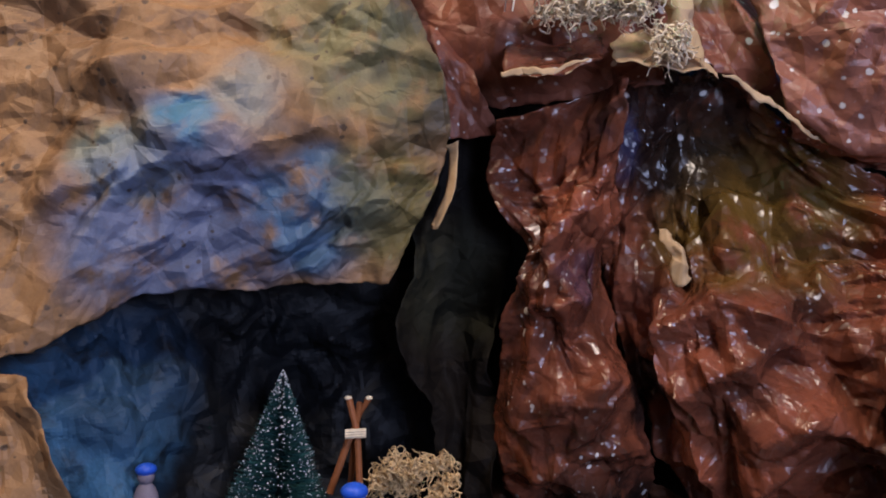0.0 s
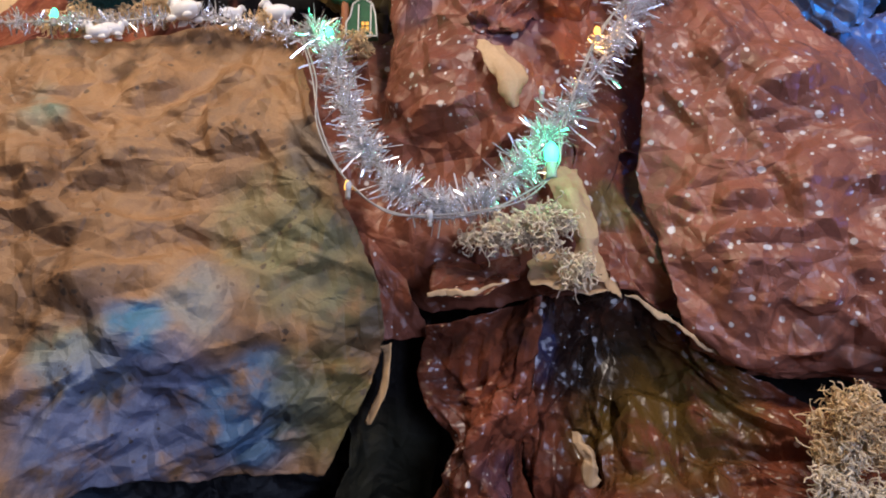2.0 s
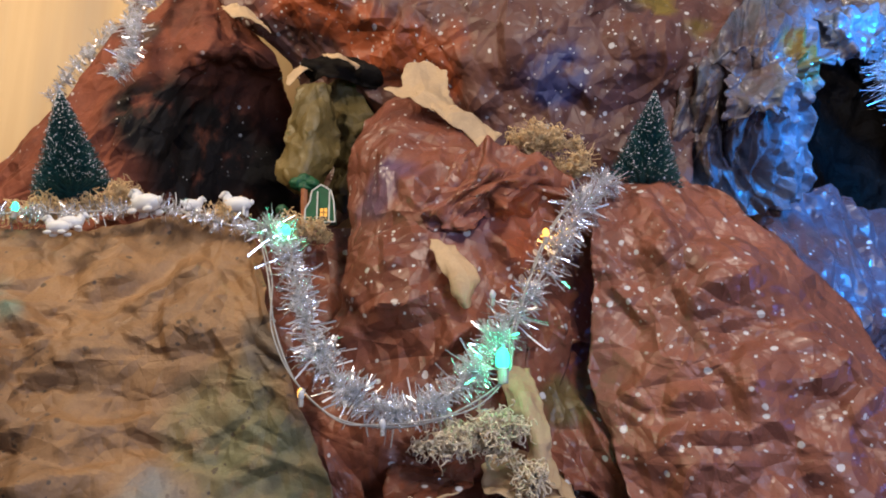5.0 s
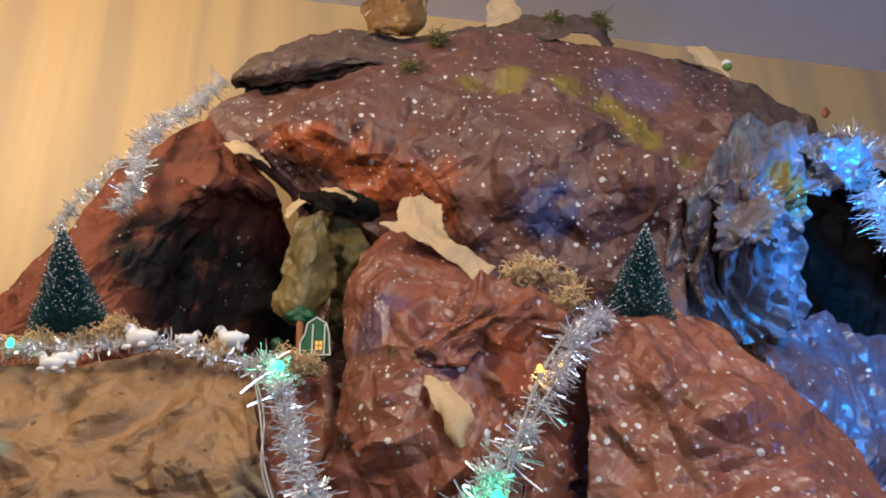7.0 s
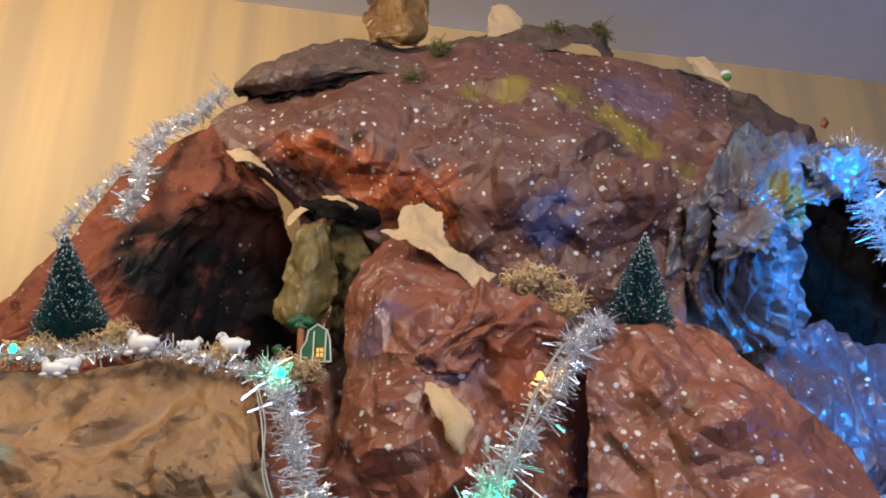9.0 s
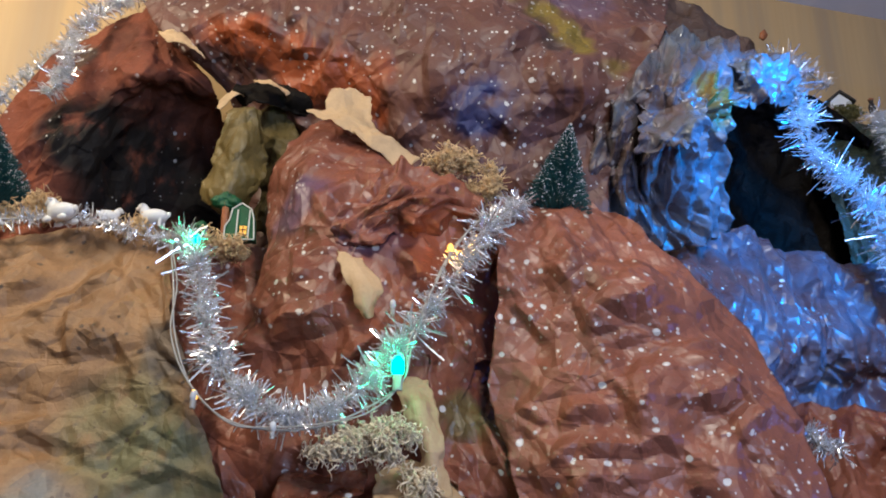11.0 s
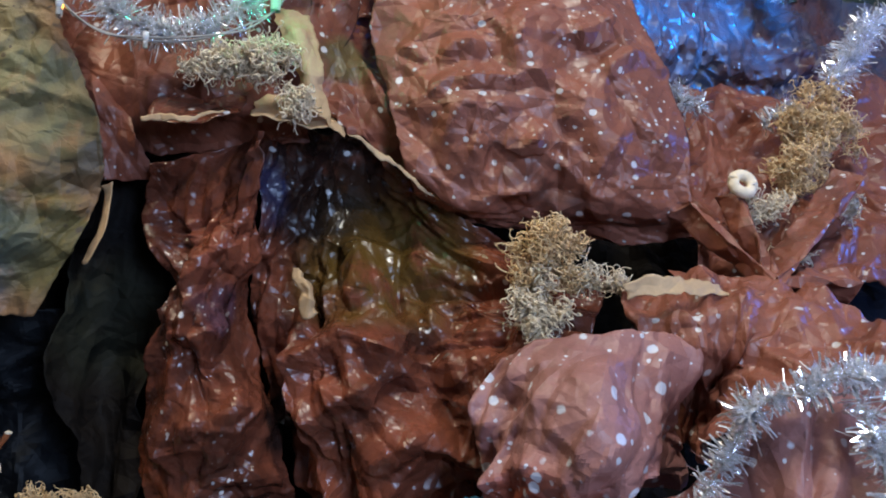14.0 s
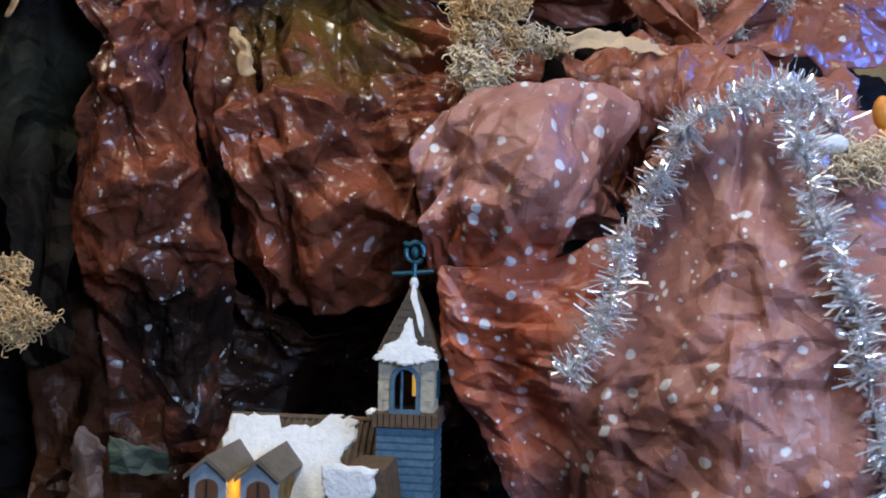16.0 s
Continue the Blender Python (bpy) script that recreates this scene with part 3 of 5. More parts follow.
sheet("slope", M_SLOPE, mount, [
    [(0.73, 1.3, 1.722), (0.867, 1.29, 1.728), (1.001, 1.3, 1.694), (1.171, 1.32, 1.677), (1.385, 1.35, 1.689), (1.671, 1.4, 1.659)],
    [(0.72, 1.22, 1.645), (0.862, 1.24, 1.639), (0.979, 1.25, 1.605), (1.14, 1.27, 1.564), (1.331, 1.3, 1.572), (1.609, 1.35, 1.565)],
    [(0.71, 1.1, 1.511), (0.842, 1.15, 1.492), (0.974, 1.2, 1.481), (1.135, 1.24, 1.489), (1.299, 1.27, 1.504), (1.548, 1.3, 1.477)],
    [(0.74, 1.10, 1.387), (0.83, 1.15, 1.382), (0.978, 1.22, 1.405), (1.139, 1.26, 1.424), (1.281, 1.29, 1.434), (1.535, 1.32, 1.407)],
    [(0.754, 1.08, 1.258), (0.843, 1.13, 1.267), (0.962, 1.19, 1.278), (1.108, 1.25, 1.292), (1.255, 1.29, 1.302), (1.51, 1.3, 1.272)],
], crumple=0.8, cell=0.75, stretch=(1.3, 1, 0.8), step=0.0042)

crag = thing("paper_crag", "red-brown crumpled paper crag between the cliff and the boulder", "paper rock")
sheet("crag_face", M_RED, crag, [
    [(0.027, 1.09, 1.758), (0.081, 1.1, 1.802), (0.137, 1.1, 1.807), (0.201, 1.09, 1.763), (0.244, 1.07, 1.712)],
    [(0.001, 1.08, 1.659), (0.065, 1, 1.668), (0.139, 0.98, 1.654), (0.214, 0.99, 1.641), (0.3, 1, 1.637)],
    [(0.003, 1.07, 1.547), (0.066, 0.98, 1.542), (0.136, 0.95, 1.552), (0.215, 0.95, 1.561), (0.325, 0.97, 1.593)],
    [(0.002, 1.05, 1.441), (0.075, 0.96, 1.427), (0.15, 0.93, 1.438), (0.227, 0.94, 1.455), (0.288, 0.97, 1.493)],
    [(-0.037, 1, 1.326), (0.069, 0.95, 1.33), (0.155, 0.92, 1.334), (0.23, 0.93, 1.35), (0.314, 0.97, 1.368)],
    [(-0.042, 0.97, 1.272), (0.032, 0.93, 1.245), (0.094, 0.91, 1.228), (0.162, 0.9, 1.228), (0.252, 0.93, 1.247)],
    [(-0.005, 1, 1.171), (0.054, 0.98, 1.171), (0.119, 0.96, 1.17), (0.183, 0.95, 1.184), (0.263, 0.95, 1.192)],
], crumple=0.26, stretch=(1.1, 1, 0.9), cell=0.95, fold=1.2, folds=[(0.018, 1.569, 0.026, 1.387, 1.2), (0.033, 1.414, 0.156, 1.443, 1.7), (-0.006, 1.368, 0.042, 1.416, 1.2), (0.066, 1.546, 0.08, 1.462), (0.213, 1.536, 0.233, 1.467, 1.2), (0.085, 1.641, 0.105, 1.564), (0.115, 1.338, 0.203, 1.431, 1.1), (0.273, 1.472, 0.31, 1.35, 1.2)])
sheet("crumpled_knot", M_RED, crag, [
    [(0.162, 0.965, 1.647), (0.21, 0.955, 1.668), (0.268, 0.955, 1.665), (0.326, 0.965, 1.635)],
    [(0.128, 0.935, 1.596), (0.189, 0.915, 1.607), (0.251, 0.915, 1.612), (0.32, 0.945, 1.598)],
    [(0.114, 0.945, 1.558), (0.158, 0.92, 1.568), (0.213, 0.925, 1.584), (0.289, 0.955, 1.57)],
    [(0.129, 0.955, 1.537), (0.158, 0.93, 1.531), (0.199, 0.945, 1.549), (0.265, 0.965, 1.541)],
], crumple=1.5, cell=0.5, step=0.0025)
sheet("gully_side", M_RED, crag, [
    [(-0.152, 1.1, 1.58), (-0.097, 1.15, 1.589), (0.02, 1.17, 1.601)],
    [(-0.116, 1.05, 1.457), (-0.054, 1.12, 1.469), (0.042, 1.12, 1.452)],
    [(-0.07, 1.02, 1.327), (-0.026, 1.06, 1.322), (0.046, 1.03, 1.32)],
    [(-0.071, 0.97, 1.286), (-0.034, 0.97, 1.279), (0.017, 0.96, 1.271)],
    [(-0.041, 0.97, 1.198), (-0.004, 0.95, 1.197), (0.039, 0.95, 1.197)],
    [(-0.004, 0.98, 1.133), (0.025, 0.97, 1.133), (0.069, 0.97, 1.133)],
], crumple=0.35, stretch=(1.2, 1, 0.85))
sheet("gully_side", M_RED, crag, [
    [(0.317, 1.01, 1.588), (0.372, 1.06, 1.603), (0.43, 1.04, 1.616)],
    [(0.257, 0.95, 1.396), (0.327, 1.02, 1.406), (0.412, 1.03, 1.407)],
    [(0.247, 0.94, 1.372), (0.313, 1, 1.373), (0.39, 1, 1.359)],
    [(0.259, 0.93, 1.268), (0.319, 0.94, 1.256), (0.38, 0.93, 1.248)],
    [(0.286, 0.9, 1.201), (0.34, 0.92, 1.183), (0.404, 0.92, 1.155)],
], crumple=0.6, stretch=(1.2, 1, 0.8))
sheet("flap", M_DARKRED, crag, [
    [(0.074, 0.93, 1.238), (0.13, 0.92, 1.237), (0.179, 0.92, 1.245)],
    [(0.06, 0.855, 1.183), (0.117, 0.845, 1.187), (0.168, 0.865, 1.208)],
], crumple=0.4, step=0.005)
sheet("flap", M_KRAFT, crag, [
    [(0.187, 0.93, 1.243), (0.242, 0.92, 1.242), (0.294, 0.93, 1.212)],
    [(0.182, 0.855, 1.19), (0.233, 0.845, 1.187), (0.297, 0.87, 1.19)],
], crumple=0.4, step=0.005, label="bare kraft paper flap")

boulder = thing("paper_boulder", "large dusty red crumpled paper boulder speckled with white paint", "paper rock")
sheet("boulder_face", M_BOULDER, boulder, [
    [(0.369, 0.98, 1.611), (0.411, 1, 1.643), (0.456, 1, 1.651), (0.501, 1, 1.645), (0.535, 0.99, 1.624)],
    [(0.346, 0.94, 1.525), (0.407, 0.92, 1.531), (0.479, 0.91, 1.533), (0.549, 0.92, 1.534), (0.611, 0.95, 1.528)],
    [(0.338, 0.93, 1.419), (0.413, 0.9, 1.423), (0.485, 0.87, 1.419), (0.581, 0.87, 1.425), (0.685, 0.92, 1.448)],
    [(0.332, 0.92, 1.32), (0.425, 0.88, 1.316), (0.51, 0.85, 1.314), (0.614, 0.84, 1.325), (0.715, 0.87, 1.329)],
    [(0.355, 0.9, 1.227), (0.437, 0.86, 1.217), (0.527, 0.84, 1.218), (0.624, 0.82, 1.212), (0.732, 0.83, 1.209)],
    [(0.374, 0.89, 1.15), (0.447, 0.87, 1.109), (0.542, 0.87, 1.121), (0.635, 0.84, 1.109), (0.728, 0.82, 1.117)],
    [(0.403, 0.93, 1.124), (0.48, 0.92, 1.092), (0.576, 0.93, 1.091), (0.674, 0.9, 1.071), (0.75, 0.86, 1.069)],
], crumple=0.45, cell=0.8, fold=1.4, stretch=(0.9, 1, 1.1), folds=[(0.351, 1.486, 0.413, 1.387), (0.404, 1.523, 0.444, 1.469), (0.444, 1.469, 0.467, 1.403, 1.3), (0.459, 1.43, 0.567, 1.474, 1.4), (0.529, 1.391, 0.649, 1.402), (0.362, 1.324, 0.407, 1.291), (0.403, 1.291, 0.482, 1.322, 1.3), (0.509, 1.382, 0.512, 1.282, 1.2), (0.512, 1.282, 0.664, 1.371, 1.5), (0.581, 1.265, 0.69, 1.325, 1.3), (0.393, 1.26, 0.565, 1.272, 1.2), (0.412, 1.17, 0.455, 1.241, 1.2), (0.43, 1.133, 0.485, 1.23, 1.3), (0.473, 1.169, 0.556, 1.203, 1.2), (0.595, 1.119, 0.637, 1.22, 1.2), (0.452, 1.116, 0.562, 1.137, 1.4)])

drape = thing("paper_ravine", "dark glossy red-brown paper hanging in deep folds", "paper rock")
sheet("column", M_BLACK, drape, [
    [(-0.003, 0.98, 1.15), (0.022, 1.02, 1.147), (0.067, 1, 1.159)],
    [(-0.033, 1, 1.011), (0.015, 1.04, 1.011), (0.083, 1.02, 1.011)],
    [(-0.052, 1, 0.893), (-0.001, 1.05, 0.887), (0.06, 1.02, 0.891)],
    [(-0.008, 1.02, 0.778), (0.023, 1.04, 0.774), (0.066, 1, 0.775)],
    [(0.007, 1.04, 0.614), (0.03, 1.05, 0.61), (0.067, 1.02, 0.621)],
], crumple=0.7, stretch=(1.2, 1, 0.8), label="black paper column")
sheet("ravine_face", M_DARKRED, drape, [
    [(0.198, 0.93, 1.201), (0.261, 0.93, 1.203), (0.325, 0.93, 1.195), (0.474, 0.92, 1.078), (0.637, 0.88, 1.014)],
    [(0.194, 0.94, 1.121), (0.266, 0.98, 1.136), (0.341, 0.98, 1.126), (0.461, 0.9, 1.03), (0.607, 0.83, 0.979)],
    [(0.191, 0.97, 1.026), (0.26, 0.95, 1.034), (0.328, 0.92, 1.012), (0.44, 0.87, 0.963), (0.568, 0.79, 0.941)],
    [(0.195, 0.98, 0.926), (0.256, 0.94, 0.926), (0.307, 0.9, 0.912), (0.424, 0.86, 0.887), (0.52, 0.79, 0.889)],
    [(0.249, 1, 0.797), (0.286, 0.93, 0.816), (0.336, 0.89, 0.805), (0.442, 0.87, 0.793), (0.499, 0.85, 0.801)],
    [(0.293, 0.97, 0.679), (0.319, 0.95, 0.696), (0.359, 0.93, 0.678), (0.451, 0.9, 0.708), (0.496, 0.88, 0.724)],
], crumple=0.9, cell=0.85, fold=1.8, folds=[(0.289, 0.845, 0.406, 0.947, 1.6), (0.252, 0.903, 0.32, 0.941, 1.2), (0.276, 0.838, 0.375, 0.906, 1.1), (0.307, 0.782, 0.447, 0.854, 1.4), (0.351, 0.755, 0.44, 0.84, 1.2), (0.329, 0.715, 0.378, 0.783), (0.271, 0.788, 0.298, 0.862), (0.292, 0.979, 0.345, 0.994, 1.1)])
sheet("fold", M_DARKRED, drape, [
    [(0.066, 0.95, 1.149), (0.114, 0.92, 1.159), (0.166, 0.9, 1.172), (0.198, 0.87, 1.183)],
    [(0.05, 0.97, 1.082), (0.102, 0.95, 1.075), (0.143, 0.92, 1.079), (0.194, 0.88, 1.121)],
    [(0.092, 0.95, 0.998), (0.12, 0.92, 1.016), (0.152, 0.9, 1.041), (0.189, 0.92, 1.068)],
    [(0.067, 0.95, 0.922), (0.111, 0.91, 0.935), (0.142, 0.91, 0.942), (0.186, 0.97, 0.961)],
    [(0.058, 0.97, 0.84), (0.114, 0.92, 0.856), (0.165, 0.91, 0.857), (0.224, 0.96, 0.856)],
    [(0.062, 1, 0.756), (0.121, 0.95, 0.768), (0.174, 0.92, 0.771), (0.241, 0.97, 0.771)],
    [(0.095, 1.05, 0.672), (0.158, 1.02, 0.667), (0.206, 1, 0.668), (0.264, 1.04, 0.673)],
    [(0.133, 1.1, 0.425), (0.185, 1.08, 0.412), (0.228, 1.07, 0.412), (0.274, 1.1, 0.417)],
], crumple=0.75, cell=0.8, fold=1.6, stretch=(1.2, 1, 0.85), folds=[(0.068, 0.792, 0.154, 0.808, 1.4), (0.102, 0.739, 0.162, 0.769, 1.2), (0.121, 0.904, 0.146, 0.978, 1.4), (0.145, 0.798, 0.164, 0.881, 1.3), (0.164, 0.785, 0.202, 0.889, 1.3), (0.091, 1.006, 0.096, 0.919), (0.157, 0.704, 0.203, 0.73, 1.2)])
sheet("backing", M_BACK, drape, [
    [(0.021, 1.08, 0.773), (0.174, 1.06, 0.777), (0.323, 1.03, 0.674), (0.472, 1, 0.676), (0.554, 0.93, 0.71)],
    [(0.003, 1.1, 0.602), (0.165, 1.05, 0.605), (0.331, 1.08, 0.576), (0.489, 1.06, 0.575), (0.572, 0.93, 0.591)],
    [(0.019, 1.05, 0.361), (0.173, 1.05, 0.348), (0.335, 1.06, 0.331), (0.495, 1.06, 0.317), (0.6, 0.93, 0.353)],
], crumple=1.2, step=0.006)

terr = thing("paper_terrace", "red crumpled paper terrace beside the boulder", "paper rock")
sheet("terrace_face", M_RED, terr, [
    [(0.838, 1.1, 1.37), (0.912, 1.05, 1.334), (1.013, 1, 1.329), (1.095, 0.97, 1.355), (1.205, 0.95, 1.377), (1.367, 0.95, 1.391)],
    [(0.814, 1, 1.233), (0.878, 0.98, 1.234), (0.945, 0.95, 1.232), (1.027, 0.93, 1.233), (1.129, 0.9, 1.234), (1.3, 0.9, 1.245)],
    [(0.768, 0.9, 1.132), (0.846, 0.9, 1.136), (0.915, 0.87, 1.135), (0.988, 0.85, 1.137), (1.061, 0.83, 1.13), (1.217, 0.83, 1.129)],
    [(0.743, 0.84, 1.05), (0.809, 0.83, 1.045), (0.862, 0.8, 1.045), (0.945, 0.8, 1.055), (1.029, 0.8, 1.058), (1.179, 0.8, 1.063)],
    [(0.773, 0.84, 0.994), (0.804, 0.8, 0.994), (0.856, 0.77, 1.009), (0.904, 0.75, 1.01), (0.984, 0.75, 1.019), (1.125, 0.75, 1.03)],
], crumple=0.9)
sheet("gathered_paper", M_BOULDER, terr, [
    [(0.622, 0.8, 0.997), (0.693, 0.78, 1.012), (0.755, 0.76, 1.019), (0.817, 0.74, 1.019), (0.8548, 0.73, 0.9948), (0.999, 0.73, 0.9298)],
    [(0.617, 0.76, 0.954), (0.658, 0.72, 0.953), (0.713, 0.72, 0.942), (0.771, 0.7, 0.968), (0.843, 0.68, 0.968), (0.928, 0.66, 0.964)],
    [(0.671, 0.77, 0.891), (0.701, 0.76, 0.891), (0.724, 0.75, 0.866), (0.714, 0.68, 0.892), (0.777, 0.62, 0.915), (0.868, 0.6, 0.917)],
    [(0.676, 0.78, 0.832), (0.699, 0.77, 0.813), (0.671, 0.7, 0.807), (0.654, 0.62, 0.836), (0.732, 0.59, 0.87), (0.827, 0.56, 0.872)],
], crumple=0.8, cell=0.7, stretch=(1.2, 1, 0.85), pleat=0.004, folds=[(0.51, 0.816, 0.567, 0.937, 1.9), (0.576, 0.841, 0.619, 0.938, 1.5), (0.625, 0.855, 0.638, 0.939, 1.4), (0.653, 0.87, 0.668, 0.951, 1.3), (0.624, 0.797, 0.708, 0.834, 1.4), (0.707, 0.918, 0.759, 0.994, 1.4)])

panel = thing("paper_bluff", "smooth dusty red paper bluff with large white drops", "paper rock")
sheet("upper_face", M_PANEL, panel, [
    [(0.466, 0.78, 0.92), (0.504, 0.75, 0.937), (0.562, 0.72, 0.949), (0.616, 0.71, 0.951), (0.682, 0.73, 0.939)],
    [(0.439, 0.78, 0.869), (0.479, 0.73, 0.875), (0.525, 0.69, 0.875), (0.589, 0.68, 0.871), (0.663, 0.72, 0.863)],
    [(0.445, 0.79, 0.808), (0.471, 0.74, 0.815), (0.506, 0.7, 0.811), (0.571, 0.68, 0.813), (0.668, 0.74, 0.82)],
    [(0.458, 0.8, 0.751), (0.486, 0.77, 0.736), (0.513, 0.73, 0.74), (0.578, 0.72, 0.759), (0.677, 0.78, 0.787)],
], crumple=0.75, cell=0.85, fold=1.5, stretch=(1.2, 1, 0.8), folds=[(0.515, 0.821, 0.56, 0.927, 1.6), (0.503, 0.773, 0.576, 0.874, 1.3), (0.5, 0.773, 0.647, 0.833, 1.5), (0.459, 0.721, 0.614, 0.751, 1.4), (0.46, 0.81, 0.482, 0.79), (0.421, 0.82, 0.438, 0.881), (0.461, 0.741, 0.463, 0.81)])
sheet("near_face", M_PANEL, panel, [
    [(0.4563, 0.745, 0.7437), (0.5179, 0.705, 0.7455), (0.629, 0.69, 0.778), (0.675, 0.57, 0.888), (0.772, 0.57, 0.906), (0.93, 0.57, 0.913)],
    [(0.4543, 0.745, 0.6893), (0.5199, 0.705, 0.6865), (0.596, 0.64, 0.702), (0.652, 0.545, 0.763), (0.721, 0.51, 0.784), (0.83, 0.48, 0.787)],
    [(0.4716, 0.745, 0.6178), (0.5335, 0.705, 0.6215), (0.592, 0.62, 0.632), (0.635, 0.52, 0.673), (0.702, 0.48, 0.691), (0.804, 0.45, 0.698)],
    [(0.5189, 0.745, 0.5435), (0.5674, 0.705, 0.5498), (0.594, 0.61, 0.568), (0.631, 0.505, 0.598), (0.699, 0.47, 0.602), (0.799, 0.44, 0.604)],
    [(0.5541, 0.745, 0.4311), (0.5888, 0.705, 0.4418), (0.601, 0.6, 0.475), (0.627, 0.49, 0.509), (0.696, 0.46, 0.513), (0.799, 0.43, 0.515)],
], crumple=0.55, cell=0.9, fold=2.0)

hill = thing("paper_hill", "dark green painted paper hill carrying a tiny village", "paper hill")
sheet("hill_face", M_HILL, hill, [
    [(1.258, 1.62, 2.203), (1.383, 1.62, 2.183), (1.512, 1.62, 2.188), (1.701, 1.65, 2.197), (1.978, 1.7, 2.163)],
    [(1.216, 1.52, 2.021), (1.276, 1.48, 1.978), (1.364, 1.46, 1.977), (1.543, 1.5, 1.997), (1.816, 1.55, 1.982)],
    [(1.183, 1.42, 1.831), (1.237, 1.38, 1.806), (1.305, 1.36, 1.816), (1.476, 1.42, 1.841), (1.735, 1.45, 1.845)],
    [(1.166, 1.36, 1.64), (1.211, 1.33, 1.634), (1.269, 1.32, 1.647), (1.417, 1.36, 1.656), (1.687, 1.4, 1.673)],
], crumple=0.7, step=0.008)

# ---- torn bare paper ----
M_SILVER, nt_s, b_s = material("silver_tinsel")
geo_s = nt_s.nodes.new("ShaderNodeNewGeometry")
nt_s.links.new(mix(nt_s, geo_s.outputs["Random Per Island"], (0.98, 0.98, 1.0), (0.86, 0.88, 0.92)), b_s.inputs["Base Color"])
b_s.inputs["Metallic"].default_value, b_s.inputs["Roughness"].default_value = 0.78, 0.24
M_MOSS = plain("dried_moss", (0.90, 0.64, 0.34), 0.8, vary=0.3, scale=90.0)
M_MOSS_PALE = plain("pale_dried_moss", (0.95, 0.80, 0.58), 0.8, vary=0.25, scale=90.0)
M_MOSS_GREEN = plain("olive_dried_moss", (0.24, 0.21, 0.07), 0.85, vary=0.5, scale=90.0)
M_WIRE = plain("clear_plastic_cable", (0.42, 0.40, 0.37), 0.2, vary=0.1)
M_BRISTLE = plain("dark_green_bristle", (0.026, 0.13, 0.13), 0.6, vary=0.6, scale=200.0)
M_SNOW = plain("white_plaster_snow", (0.82, 0.83, 0.86), 0.7, vary=0.12, scale=120.0, bump=0.5)
M_TWIG = plain("orange_brown_wood", (0.36, 0.12, 0.04), 0.6, scale=90.0)
M_CHINA = plain("white_glazed_plaster", (0.78, 0.77, 0.76), 0.4, vary=0.08)
M_BLUEPAINT = plain("bright_blue_paint", (0.02, 0.12, 0.75), 0.45)
M_SLATE = plain("blue_grey_paint", (0.10, 0.19, 0.28), 0.6, vary=0.4, scale=140.0)
M_STONE = plain("cream_stone_paint", (0.52, 0.47, 0.36), 0.7, vary=0.35, scale=140.0)
M_TILE = plain("grey_brown_roof_tile", (0.14, 0.09, 0.052), 0.7, vary=0.5, scale=120.0)
M_OCHRE = plain("ochre_wall_paint", (0.40, 0.24, 0.06), 0.7, vary=0.5, scale=90.0)
M_SHUT = plain("brown_shutter_paint", (0.13, 0.06, 0.035), 0.6)
M_INK = plain("dark_brown_paint", (0.03, 0.022, 0.018), 0.6)
M_GREEN = plain("bottle_green_paint", (0.012, 0.10, 0.035), 0.5)
M_WHITE = plain("white_line_paint", (0.72, 0.70, 0.62), 0.6, vary=0.1)
M_TEAL = plain("teal_metal", (0.03, 0.11, 0.16), 0.4, 0.5)
GLOW_GREEN = glow("lit_green_led", (0.03, 0.85, 0.42), 7.0)
GLOW_AMBER = glow("lit_amber_led", (1.0, 0.5, 0.08), 3.0)
GLOW_WARM = glow("warm_window_light", (1.0, 0.5, 0.08), 0.5)
M_OFF = plain("unlit_led", (0.6, 0.6, 0.62), 0.15, vary=0.05)


def strip(name, parent, rows, mat=None, crumple=0.25, step=0.003):
    return sheet(name, mat or M_KRAFT, parent, rows, crumple=crumple, step=step, ragged=0.004, label="" if mat else "torn bare kraft paper")


strip("torn_edge", mount, [[(0.0886, 1.06, 1.84), (0.1195, 1.07, 1.857), (0.1577, 1.07, 1.839)], [(0.0834, 1.05, 1.797), (0.1232, 1.05, 1.798), (0.16, 1.06, 1.781)], [(0.0548, 1.03, 1.782), (0.1112, 1.02, 1.756), (0.1661, 1.03, 1.733)]])
strip("torn_edge", crag, [[(0.1066, 1.04, 1.785), (0.1668, 1.035, 1.755), (0.2378, 1.03, 1.715)], [(0.1027, 1.03, 1.768), (0.1565, 1.02, 1.724), (0.2129, 1.02, 1.685)]])
strip("torn_edge", crag, [[(0.1203, 0.92, 1.52), (0.1371, 0.915, 1.517), (0.1551, 0.92, 1.51)], [(0.1313, 0.905, 1.483), (0.1528, 0.895, 1.476), (0.1772, 0.905, 1.473)], [(0.1479, 0.9, 1.448), (0.1594, 0.89, 1.444), (0.1746, 0.9, 1.445)], [(0.1655, 0.9, 1.424), (0.1683, 0.895, 1.42), (0.1714, 0.9, 1.424)]])
strip("torn_edge", crag, [[(0.2058, 0.91, 1.349), (0.2215, 0.9, 1.349), (0.2479, 0.91, 1.343)], [(0.2151, 0.885, 1.305), (0.2325, 0.87, 1.302), (0.2561, 0.885, 1.295)], [(0.2323, 0.87, 1.258), (0.2449, 0.86, 1.256), (0.259, 0.87, 1.245)], [(0.2366, 0.86, 1.208), (0.2541, 0.85, 1.21), (0.2828, 0.86, 1.193)]])
